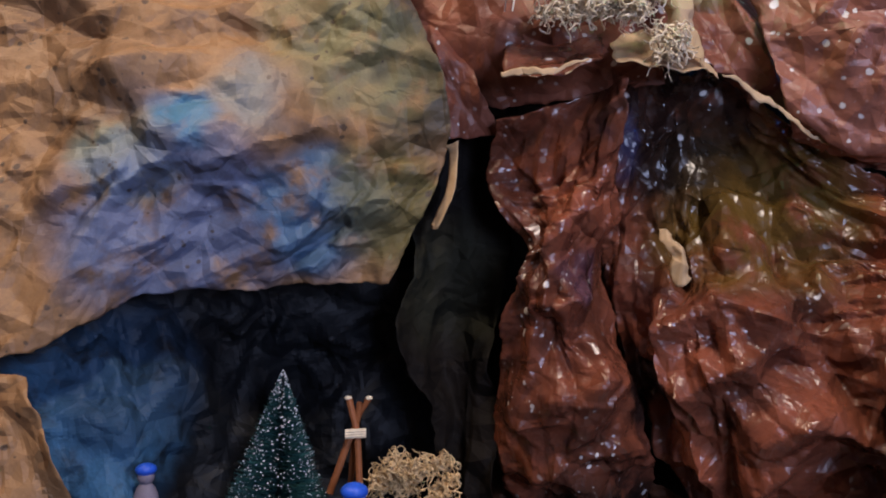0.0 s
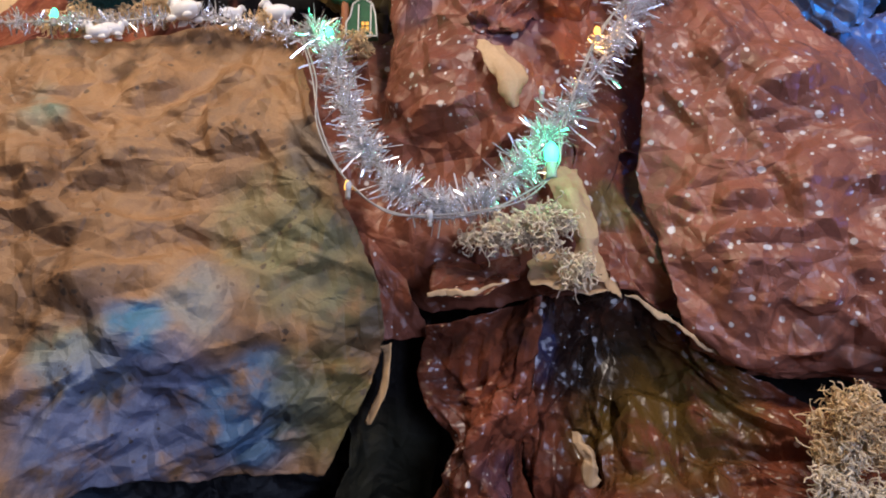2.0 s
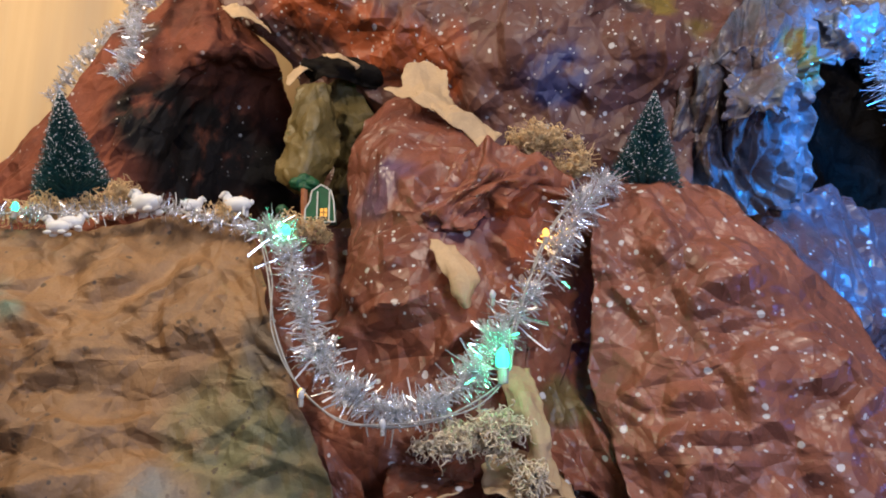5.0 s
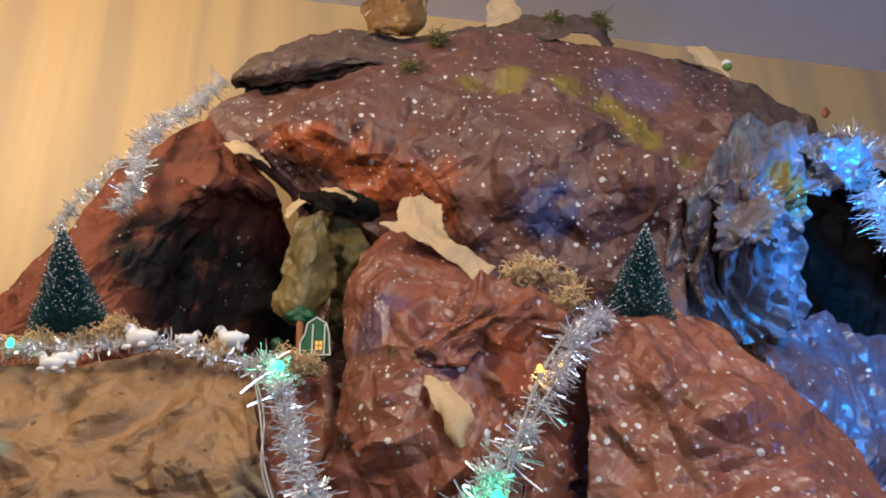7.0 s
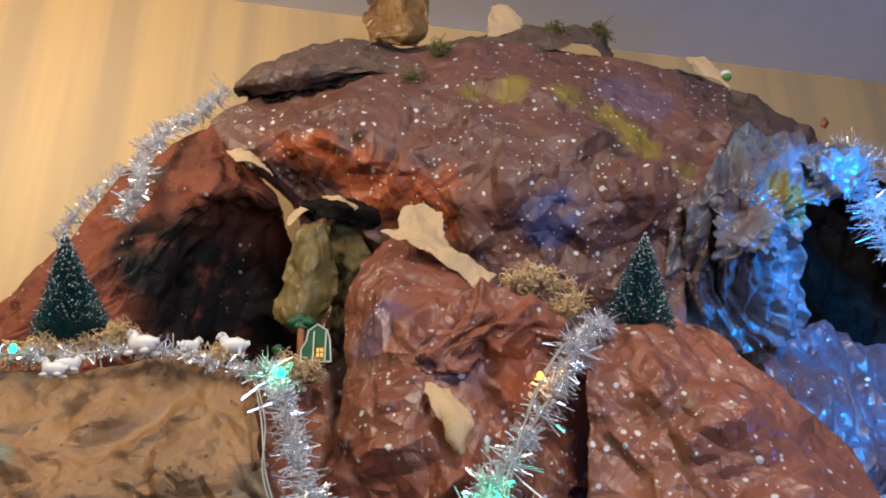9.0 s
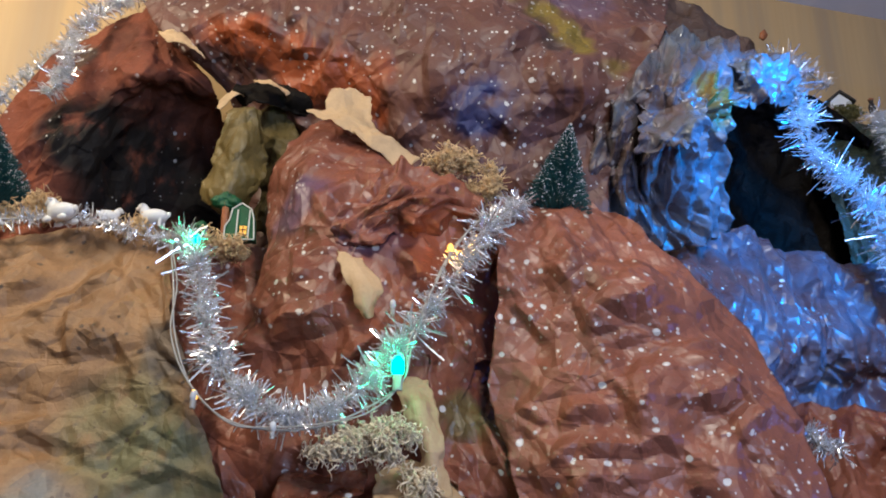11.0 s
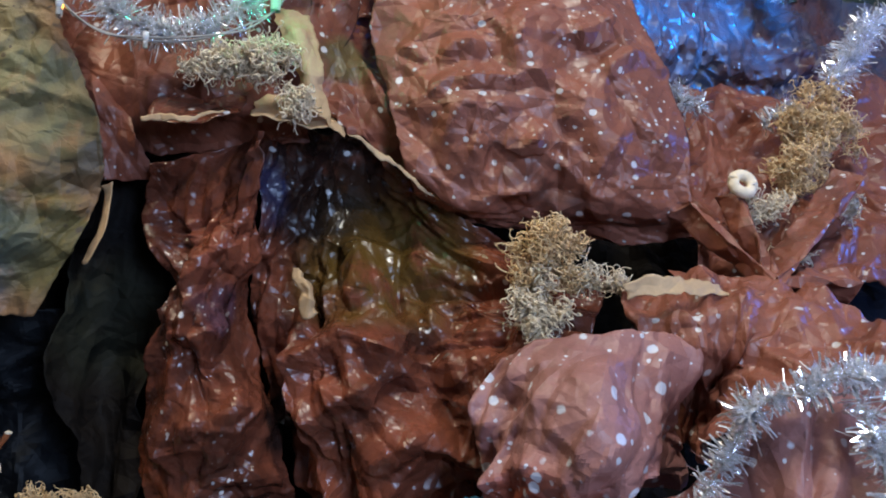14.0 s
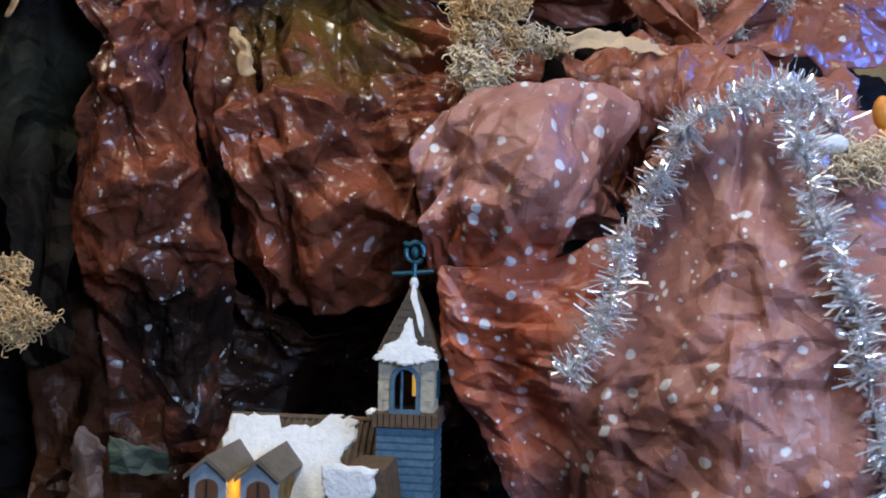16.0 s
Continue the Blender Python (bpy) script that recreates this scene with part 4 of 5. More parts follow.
strip("torn_leaf", drape, [[(0.2373, 0.905, 1.021), (0.245, 0.9, 1.022), (0.2519, 0.9, 1.016)], [(0.2473, 0.89, 0.9944), (0.2565, 0.88, 0.997), (0.2656, 0.885, 0.9899)], [(0.2515, 0.89, 0.967), (0.2591, 0.885, 0.9642), (0.2646, 0.89, 0.9702)]])
strip("torn_edge", terr, [[(0.5957, 0.735, 1.004), (0.6451, 0.73, 1.012), (0.7094, 0.735, 1.003)], [(0.5956, 0.73, 0.9838), (0.6435, 0.72, 0.9895), (0.7212, 0.73, 0.9879)]], crumple=0.3)
strip("torn_edge", mount, [[(-0.2339, 1.2, 2.018), (-0.203, 1.19, 2.013), (-0.1636, 1.2, 1.991)], [(-0.2087, 1.18, 1.98), (-0.1777, 1.18, 1.971), (-0.1455, 1.19, 1.956)]])
strip("torn_edge", mount, [[(0.6966, 1.27, 2.318), (0.7368, 1.26, 2.306), (0.7724, 1.26, 2.264)], [(0.7013, 1.25, 2.269), (0.7459, 1.25, 2.242), (0.7712, 1.25, 2.218)]])
strip("torn_edge", mount, [[(0.281, 1.27, 2.434), (0.3116, 1.27, 2.43), (0.3409, 1.27, 2.398)], [(0.2706, 1.26, 2.375), (0.3075, 1.255, 2.379), (0.3497, 1.26, 2.361)], [(0.2684, 1.27, 2.348), (0.3069, 1.26, 2.348), (0.3583, 1.27, 2.354)]])
strip("paper_tuft", mount, [[(0.0112, 1.3, 2.475), (0.0487, 1.27, 2.458), (0.0974, 1.27, 2.466), (0.133, 1.3, 2.474)], [(0.0031, 1.29, 2.418), (0.0501, 1.24, 2.373), (0.0972, 1.24, 2.382), (0.1374, 1.29, 2.416)], [(0.0141, 1.29, 2.366), (0.0508, 1.25, 2.333), (0.0919, 1.25, 2.332), (0.1301, 1.29, 2.369)], [(0.0102, 1.29, 2.333), (0.0512, 1.26, 2.309), (0.0805, 1.26, 2.311), (0.1108, 1.29, 2.333)]], mat=M_TUFT, crumple=1.0)
strip("cave_curtain", mount, [[(-0.0832, 1.2, 1.86), (-0.0641, 1.185, 1.862), (-0.0432, 1.2, 1.861)], [(-0.1073, 1.2, 1.795), (-0.0651, 1.165, 1.792), (-0.0265, 1.2, 1.791)], [(-0.1189, 1.2, 1.748), (-0.0712, 1.16, 1.734), (-0.0212, 1.2, 1.754)], [(-0.1303, 1.2, 1.701), (-0.0737, 1.165, 1.684), (-0.0335, 1.2, 1.72)], [(-0.0931, 1.21, 1.668), (-0.064, 1.19, 1.653), (-0.0381, 1.21, 1.679)]], mat=M_OLIVE, crumple=0.3)
strip("cave_curtain", mount, [[(-0.0507, 1.25, 1.891), (-0.003, 1.23, 1.889), (0.0367, 1.25, 1.856)], [(-0.0336, 1.25, 1.799), (0.0061, 1.22, 1.799), (0.0301, 1.24, 1.791)], [(-0.0371, 1.25, 1.735), (-0.0052, 1.22, 1.719), (0.0167, 1.24, 1.721)], [(-0.04, 1.25, 1.662), (-0.0052, 1.23, 1.648), (0.0181, 1.25, 1.66)]], mat=M_OLIVE_SHADE, crumple=1.0)
# Black strip stands in for the dark recess behind the curled brims.
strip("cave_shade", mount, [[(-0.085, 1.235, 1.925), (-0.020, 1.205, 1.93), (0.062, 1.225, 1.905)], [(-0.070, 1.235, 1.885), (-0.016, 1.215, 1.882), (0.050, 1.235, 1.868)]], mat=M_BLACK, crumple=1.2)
strip("curled_brim", mount, [[(-0.118, 1.205, 1.888), (-0.085, 1.19, 1.914), (-0.045, 1.185, 1.910)], [(-0.112, 1.195, 1.868), (-0.088, 1.182, 1.893), (-0.050, 1.18, 1.898)]], crumple=0.4)
strip("curled_brim", mount, [[(-0.052, 1.18, 1.914), (-0.018, 1.165, 1.908), (0.012, 1.175, 1.892)], [(-0.050, 1.165, 1.897), (-0.016, 1.150, 1.893), (0.006, 1.170, 1.884)]], crumple=0.4)
strip("curled_brim", drape, [[(0.0128, 0.955, 1.122), (0.0173, 0.955, 1.104), (0.0162, 0.955, 1.068), (-0.002, 0.96, 1.025)], [(0.0039, 0.965, 1.122), (0.0084, 0.965, 1.104), (0.0059, 0.965, 1.068), (-0.0125, 0.97, 1.025)]], crumple=0.2)
strip("torn_edge", crag, [[(0.0619, 0.85, 1.185), (0.1037, 0.845, 1.187), (0.1495, 0.85, 1.195)], [(0.0619, 0.85, 1.179), (0.1037, 0.845, 1.181), (0.1463, 0.85, 1.191)]], crumple=0.1)
strip("torn_edge", boulder, [[(0.3001, 0.875, 1.189), (0.3418, 0.88, 1.166), (0.3838, 0.885, 1.139), (0.4328, 0.89, 1.106)], [(0.298, 0.875, 1.187), (0.339, 0.88, 1.161), (0.3817, 0.885, 1.135), (0.4301, 0.89, 1.104)]], crumple=0.15)
strip("torn_tip", drape, [[(0.0745, 0.93, 0.5243), (0.0884, 0.93, 0.5513), (0.1114, 0.93, 0.5259)], [(0.0745, 0.93, 0.4861), (0.0943, 0.92, 0.4938), (0.1151, 0.93, 0.4838)], [(0.0752, 0.93, 0.4098), (0.0969, 0.92, 0.4114), (0.1199, 0.93, 0.4062)]], mat=M_CAP)
strip("olive_scrap", drape, [[(0.1172, 0.95, 0.538), (0.152, 0.95, 0.5233), (0.1841, 0.95, 0.5152)], [(0.1155, 0.95, 0.4919), (0.1534, 0.94, 0.4923), (0.1849, 0.95, 0.4882)]], mat=M_HILL)
# Black sheet added behind the folds to keep gaps between sheets dark.
sheet("gap_shade_backing", M_BLACK, drape, [[(-0.75, 1.24, 1.45), (0, 1.24, 1.45), (0.6, 1.24, 1.36), (1.0, 1.28, 1.22), (1.5, 1.3, 1.2)], [(-0.75, 1.22, 0.95), (0, 1.2, 0.95), (0.6, 1.12, 0.95), (1.0, 1.0, 0.95), (1.5, 1.0, 0.95)], [(-0.75, 1.2, 0.4), (0, 1.2, 0.4), (0.6, 1.1, 0.4), (1.0, 1.0, 0.4), (1.5, 1.0, 0.4)]], crumple=1.0, step=0.016)
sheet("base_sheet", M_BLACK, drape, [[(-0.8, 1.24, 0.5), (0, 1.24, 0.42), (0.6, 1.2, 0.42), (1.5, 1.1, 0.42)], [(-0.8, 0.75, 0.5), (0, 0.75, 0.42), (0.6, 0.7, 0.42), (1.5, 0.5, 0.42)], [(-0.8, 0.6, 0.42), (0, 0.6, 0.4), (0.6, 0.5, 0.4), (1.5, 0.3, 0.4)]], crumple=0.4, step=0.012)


def rib(a, b, width, rise, parent, mat):
    """A pinched ridge of paper that widens from a to b, its crest towards the viewer."""
    a, b = Vector(a), Vector(b)
    side = (b - a).cross(Vector((0, -1, 0))).normalized()
    out = Vector((0, -1, 0))
    rows = []
    for k, w in ((0.0, 0.25), (0.5, 0.8), (1.0, 1.0)):
        c = a.lerp(b, k)
        rows.append([tuple(c - side * width * w + out * -0.012), tuple(c - side * width * 0.05 + out * rise * 1.5), tuple(c + side * width * 0.08 + out * rise * 1.4), tuple(c + side * width * w + out * -0.012)])
    sheet("pinched_fold", mat, parent, rows, crumple=0.55, cell=0.5, step=0.0026, ragged=0.001)


STAR = (0.7926, 0.765, 1.011)
for end, w, up in (((0.9617, 0.82, 1.157), 0.020, 0.020), ((0.7183, 0.83, 1.112), 0.016, 0.014), ((0.7907, 0.83, 1.128), 0.014, 0.014), ((0.6761, 0.74, 0.9482), 0.020, 0.016),
                   ((0.7156, 0.73, 0.9106), 0.016, 0.016), ((0.8034, 0.7, 0.9497), 0.020, 0.012), ((0.8944, 0.74, 1.012), 0.022, 0.010), ((0.6833, 0.79, 1.009), 0.014, 0.006)):
    rib(STAR, end, w, up, terr, M_BOULDER)

# ---- tinsel garlands ----


def tube(path, radius, sides=6):
    path = np.asarray(path, float)
    tan = np.gradient(path, axis=0)
    tan /= np.linalg.norm(tan, axis=1, keepdims=True) + 1e-9
    ref = np.where(np.abs(tan[:, 2:3]) > 0.9, [[1.0, 0, 0]], [[0, 0, 1.0]])
    a = np.cross(tan, ref)
    a /= np.linalg.norm(a, axis=1, keepdims=True) + 1e-9
    b = np.cross(tan, a)
    verts, faces, n = [], [], len(path)
    for i in range(n):
        for k in range(sides):
            w = 2 * math.pi * k / sides
            verts.append(path[i] + radius * (math.cos(w) * a[i] + math.sin(w) * b[i]))
    for i in range(n - 1):
        for k in range(sides):
            j = (k + 1) % sides
            faces.append((i * sides + k, i * sides + j, (i + 1) * sides + j, (i + 1) * sides + k))
    return verts, faces


def joined(pieces):
    verts, faces = [], []
    for v, f in pieces:
        o = len(verts)
        verts += list(v)
        faces += [tuple(i + o for i in q) for q in f]
    return verts, faces


def tinsel(points, radius, label, density=3600, seed=1):
    """A tinsel garland: twisted core with thin foil blades standing out all round."""
    rng = np.random.RandomState(seed)
    length = np.linalg.norm(np.diff(points, axis=0), axis=1).sum()
    path = spline(points, max(12, int(length / 0.006)))
    ob = thing("tinsel_garland", label, "tinsel", "tinsel garlands")
    v, f = tube(path, 0.0018)
    mesh_object("core", v, f, M_WIRE, ob)
    tan = np.gradient(path, axis=0)
    tan /= np.linalg.norm(tan, axis=1, keepdims=True)
    n = int(length * density * 1.55)
    at = rng.rand(n) * (len(path) - 1.001)
    at = np.clip(at + 1.1 * np.sin(at * 0.55 + seed) + 0.5 * np.sin(at * 1.7 + 2 * seed), 0, len(path) - 1.002)
    i = at.astype(int)
    base = path[i] + (at - i)[:, None] * (path[i + 1] - path[i]) + rng.normal(size=(n, 3)) * radius * 0.10
    d = rng.normal(size=(n, 3))
    d -= (d * tan[i]).sum(1, keepdims=True) * tan[i] * 0.8
    d /= np.linalg.norm(d, axis=1, keepdims=True)
    side = np.cross(d, rng.normal(size=(n, 3)))
    side /= np.linalg.norm(side, axis=1, keepdims=True)
    bend = rng.normal(size=(n, 3)) * 0.22
    ln = (radius * (0.35 + 0.80 * rng.rand(n)) * (1.0 + 0.14 * np.sin(at * 0.41 + 3 * seed) + 0.12 * np.sin(at * 1.1)))[:, None]
    w = 0.0006 + 0.0007 * rng.rand(n)[:, None]
    rows = []
    for k in (0.05, 0.55, 1.0):
        c = base + ln * k * (d + bend * k)
        rows += [c - side * w, c + side * w]
    verts = np.stack(rows, 1).reshape(-1, 3)
    faces = []
    for k in range(n):
        o = 6 * k
        faces += [(o, o + 1, o + 3, o + 2), (o + 2, o + 3, o + 5, o + 4)]
    mesh_object("fringe", verts, faces, M_SILVER, ob, smooth=False)
    return ob


tinsel([(-0.0992, 0.99, 1.555), (-0.0698, 0.95, 1.51), (-0.0461, 0.915, 1.435), (-0.0188, 0.885, 1.363), (0.0218, 0.865, 1.31), (0.076, 0.855, 1.287), (0.1296, 0.855, 1.299), (0.1745, 0.86, 1.34), (0.2076, 0.87, 1.385), (0.2551, 0.89, 1.449), (0.306, 0.91, 1.526), (0.3385, 0.94, 1.586), (0.3898, 0.97, 1.623)], 0.026, "silver tinsel garland hanging in a loop over the crag", 3500, 2)
tinsel([(-0.6377, 1.08, 1.585), (-0.4899, 1.075, 1.589), (-0.3902, 1.07, 1.591), (-0.2728, 1.06, 1.597), (-0.1545, 1.02, 1.559), (-0.0817, 0.99, 1.542)], 0.016, "thin silver tinsel lying along the cliff top", 1900, 3)
tinsel([(-0.4127, 1.22, 1.886), (-0.3837, 1.21, 1.936), (-0.3939, 1.23, 2.004), (-0.3647, 1.27, 2.099), (-0.322, 1.3, 2.153), (-0.2737, 1.3, 2.215)], 0.021, "silver tinsel draped over the rust red hump", 4200, 4)
tinsel([(-0.5791, 1.36, 1.901), (-0.5278, 1.36, 1.987), (-0.4602, 1.36, 2.059), (-0.4046, 1.36, 2.16)], 0.020, "silver tinsel behind the rust red hump", 2600, 5)
tinsel([(0.9847, 1.22, 2.068), (1.002, 1.22, 1.98), (1.015, 1.21, 1.857), (1.069, 1.2, 1.797), (1.116, 1.2, 1.742), (1.133, 1.2, 1.668), (1.152, 1.2, 1.601)], 0.036, "silver tinsel garland hanging beside the black cavern", 3400, 6)
tinsel([(1.309, 1.42, 2.09), (1.323, 1.38, 1.977), (1.292, 1.33, 1.875), (1.344, 1.34, 1.812), (1.464, 1.36, 1.789)], 0.030, "silver tinsel over the green village hill", 4500, 7)
tinsel([(1.242, 0.93, 1.507), (1.145, 0.92, 1.451), (1.073, 0.91, 1.413), (1.041, 0.9, 1.363), (1.002, 0.9, 1.32)], 0.026, "silver tinsel hanging over the mossy terrace", 4000, 8)
tinsel([(0.7668, 0.93, 1.301), (0.7736, 0.91, 1.276), (0.8053, 0.92, 1.275)], 0.022, "short tuft of silver tinsel behind the boulder", 3200, 9)
tinsel([(0.9043, 0.92, 1.258), (0.9262, 0.91, 1.272), (0.9525, 0.92, 1.291)], 0.018, "short tuft of silver tinsel in the moss", 3200, 10)
tinsel([(0.7951, 0.55, 0.8906), (0.7408, 0.53, 0.9093), (0.7062, 0.53, 0.9116), (0.6651, 0.54, 0.8946), (0.6409, 0.57, 0.8771), (0.6455, 0.6, 0.8493), (0.6271, 0.61, 0.8134), (0.6055, 0.62, 0.7689), (0.5884, 0.61, 0.7192), (0.5656, 0.6, 0.6769), (0.5322, 0.59, 0.6445)], 0.0200, "silver tinsel garland curving over the red bluff", 3300, 11)
tinsel([(0.7156, 0.53, 0.902), (0.7194, 0.505, 0.8442), (0.7186, 0.49, 0.7929), (0.7226, 0.465, 0.7439), (0.7308, 0.455, 0.7019), (0.7377, 0.45, 0.6511), (0.7446, 0.445, 0.601), (0.7571, 0.44, 0.5511)], 0.0200, "silver tinsel garland running down the red bluff", 3300, 12)
tinsel([(0.9485, 1.24, 2.068), (0.9997, 1.24, 2.089), (1.081, 1.24, 2.033)], 0.026, "silver tinsel on the ridge of the paper mountain", 2600, 13)

# ---- light string ----


def ball(centre, radii, sub=2, seed=0, rough=0.0):
    bm = bmesh.new()
    bmesh.ops.create_icosphere(bm, subdivisions=sub, radius=1)
    r = random.Random(seed)
    v = [Vector(centre) + Vector([c * q * (1 + rough * (r.random() - 0.5)) for c, q in zip(x.co, radii)]) for x in bm.verts]
    f = [tuple(y.index for y in x.verts) for x in bm.faces]
    bm.free()
    return v, f


def led(parent, place, mat, size=0.0035):
    x, y, z = place
    bulb = mesh_object("bulb", *joined([ball((x, y, z), (size, size, size * 1.7))]), mat, parent)
    mesh_object("socket", *tube([(x, y, z - size * 3.4), (x, y, z - size * 1.2)], size * 0.8), M_WIRE, bulb)


string = thing("light_string", "clear cable light string with green and amber bulbs along tinsel", "fairy lights")
wire = [(-0.1162, 0.985, 1.548), (-0.0904, 0.93, 1.468), (-0.0737, 0.895, 1.393), (-0.043, 0.87, 1.325), (0.0031, 0.85, 1.283), (0.0595, 0.842, 1.27), (0.1153, 0.84, 1.275), (0.1686, 0.842, 1.298), (0.2106, 0.85, 1.332), (0.2234, 0.86, 1.383), (0.2548, 0.885, 1.478), (0.2914, 0.91, 1.545), (0.3456, 0.95, 1.603), (0.3886, 1, 1.624)]
mesh_object("cable", *tube(spline(wire, 90), 0.0014, 7), M_WIRE, string)
wire2 = [(a + 0.006 * math.sin(i * 1.9), b - 0.004, c + 0.005 * math.cos(i * 2.3)) for i, (a, b, c) in enumerate(wire)]
mesh_object("cable", *tube(spline(wire2, 90), 0.0012, 6), M_WIRE, string)
led(string, (-0.0738, 0.965, 1.538), GLOW_GREEN, 0.0055)
led(string, (0.2045, 0.842, 1.349), GLOW_GREEN, 0.0085)
led(string, (-0.0346, 0.86, 1.309), GLOW_AMBER, 0.0045)
led(string, (0.2716, 0.89, 1.52), GLOW_AMBER, 0.004)
led(string, (-0.4762, 1.05, 1.591), GLOW_GREEN, 0.005)
led(string, (0.0623, 0.838, 1.273), M_OFF, 0.004)
led(string, (-0.0334, 0.85, 1.307), M_OFF, 0.004)
led(string, (-0.034, 0.86, 1.31), M_OFF, 0.004)
led(string, (0.1962, 0.86, 1.431), M_OFF, 0.004)
lamp("green_led_lamp", "POINT", Matrix.Translation((-0.0737, 0.945, 1.536)), 0.05, (0.05, 1.0, 0.35), 0.006)
lamp("amber_led_lamp", "POINT", Matrix.Translation((0.2679, 0.905, 1.524)), 0.05, (1.0, 0.45, 0.05), 0.006)

# ---- dried moss ----


def moss(centre, size, count, label, mat, seed, droop=0.0):
    """A clump of dried moss: many short curling strands."""
    rng = np.random.RandomState(seed)
    pieces, knots = [], []
    for _ in range(max(5, count // 22)):
        d = rng.normal(size=3)
        d /= np.linalg.norm(d)
        knots.append(np.array(centre) + d * rng.rand() ** 0.6 * np.array(size) * 1.15)
    for _ in range(int(count * 1.4)):
        p = knots[rng.randint(len(knots))] + rng.normal(size=3) * 0.0045
        path, way = [p], rng.normal(size=3)
        curl = rng.normal(size=3) * 1.1
        for _ in range(9):
            way = way + 0.5 * rng.normal(size=3) + 0.45 * np.cross(curl, way) + (0, -0.1, -droop)
            way /= np.linalg.norm(way)
            p = p + way * (0.0022 + 0.0022 * rng.rand())
            path.append(p)
        pieces.append(tube(path, 0.0006 + 0.0005 * rng.rand(), 3))
    ob = mesh_object("moss_clump", *joined(pieces), mat)
    return tagged(ob, label, "moss", "dried moss clumps")


moss((0.16, 0.855, 1.255), (0.050, 0.020, 0.018), 420, "pale dried moss on the crag ledge under the tinsel", M_MOSS_PALE, 1, 0.1)
moss((0.2303, 0.845, 1.224), (0.014, 0.012, 0.026), 130, "pale dried moss hanging from the torn paper", M_MOSS_PALE, 2, 0.4)
moss((0.1922, 0.85, 1.271), (0.035, 0.015, 0.014), 200, "pale dried moss under the tinsel loop", M_MOSS_PALE, 22, 0.1)
moss((0.2864, 0.985, 1.687), (0.050, 0.025, 0.016), 380, "straw-coloured dried moss on top of the crag", M_MOSS, 3)
moss((0.3281, 0.97, 1.649), (0.03, 0.02, 0.014), 150, "straw-coloured dried moss beside the tinsel", M_MOSS, 23)
moss((0.5258, 0.8, 1.036), (0.046, 0.025, 0.046), 760, "straw-coloured dried moss clump on the ravine edge", M_MOSS, 4)
moss((0.5088, 0.79, 0.9751), (0.036, 0.018, 0.045), 420, "pale dried moss trailing down the ravine edge", M_MOSS_PALE, 5, 0.2)
moss((0.5958, 0.79, 1.015), (0.026, 0.014, 0.014), 130, "pale dried moss beside the torn paper", M_MOSS_PALE, 24)
moss((0.9633, 0.88, 1.237), (0.056, 0.025, 0.060), 850, "straw-coloured dried moss on the red terrace", M_MOSS, 6)
moss((0.9084, 0.86, 1.173), (0.040, 0.02, 0.045), 400, "straw-coloured dried moss trailing on the terrace", M_MOSS, 26)
moss((0.8287, 0.83, 1.119), (0.034, 0.02, 0.018), 260, "pale dried moss around the white ring", M_MOSS_PALE, 7)
moss((0.844, 0.79, 1.048), (0.020, 0.012, 0.014), 130, "pale dried moss above the gathered paper", M_MOSS_PALE, 8)
moss((-0.0441, 1, 0.7226), (0.055, 0.03, 0.022), 420, "straw-coloured dried moss on the ledge by the cave", M_MOSS, 9)
moss((0.0074, 0.97, 0.6692), (0.035, 0.03, 0.035), 320, "straw-coloured dried moss at the cave mouth", M_MOSS, 10)
moss((-0.3474, 1.12, 1.625), (0.055, 0.03, 0.018), 300, "straw-coloured dried moss on the cliff top", M_MOSS, 11)
moss((-0.1845, 1.08, 1.592), (0.050, 0.03, 0.014), 240, "straw-coloured dried moss on the cliff edge", M_MOSS, 12)
moss((-0.0687, 1.12, 1.583), (0.055, 0.04, 0.016), 340, "straw-coloured dried moss before the green house", M_MOSS, 13)
moss((-0.4607, 1.12, 1.607), (0.07, 0.03, 0.014), 260, "straw-coloured dried moss under the tree", M_MOSS, 14)
moss((0.1637, 1.19, 2.246), (0.026, 0.02, 0.014), 150, "olive dried moss on the summit", M_MOSS_GREEN, 15)
moss((0.1053, 1.17, 2.174), (0.020, 0.015, 0.022), 140, "olive dried moss hanging under the cap", M_MOSS_GREEN, 16, 0.2)
moss((0.3991, 1.24, 2.339), (0.030, 0.02, 0.016), 170, "grey-green dried moss on the summit", M_MOSS_GREEN, 17)
moss((0.5141, 1.26, 2.363), (0.016, 0.012, 0.020), 110, "grey-green dried moss tuft on the summit", M_MOSS_GREEN, 18)
moss((0.7739, 0.5, 0.8443), (0.026, 0.02, 0.016), 260, "pale dried moss on the red bluff", M_MOSS_PALE, 19)
moss((0.9631, 0.82, 1.124), (0.007, 0.006, 0.018), 50, "pale dried moss wisp on the terrace fold", M_MOSS_PALE, 20, 0.3)

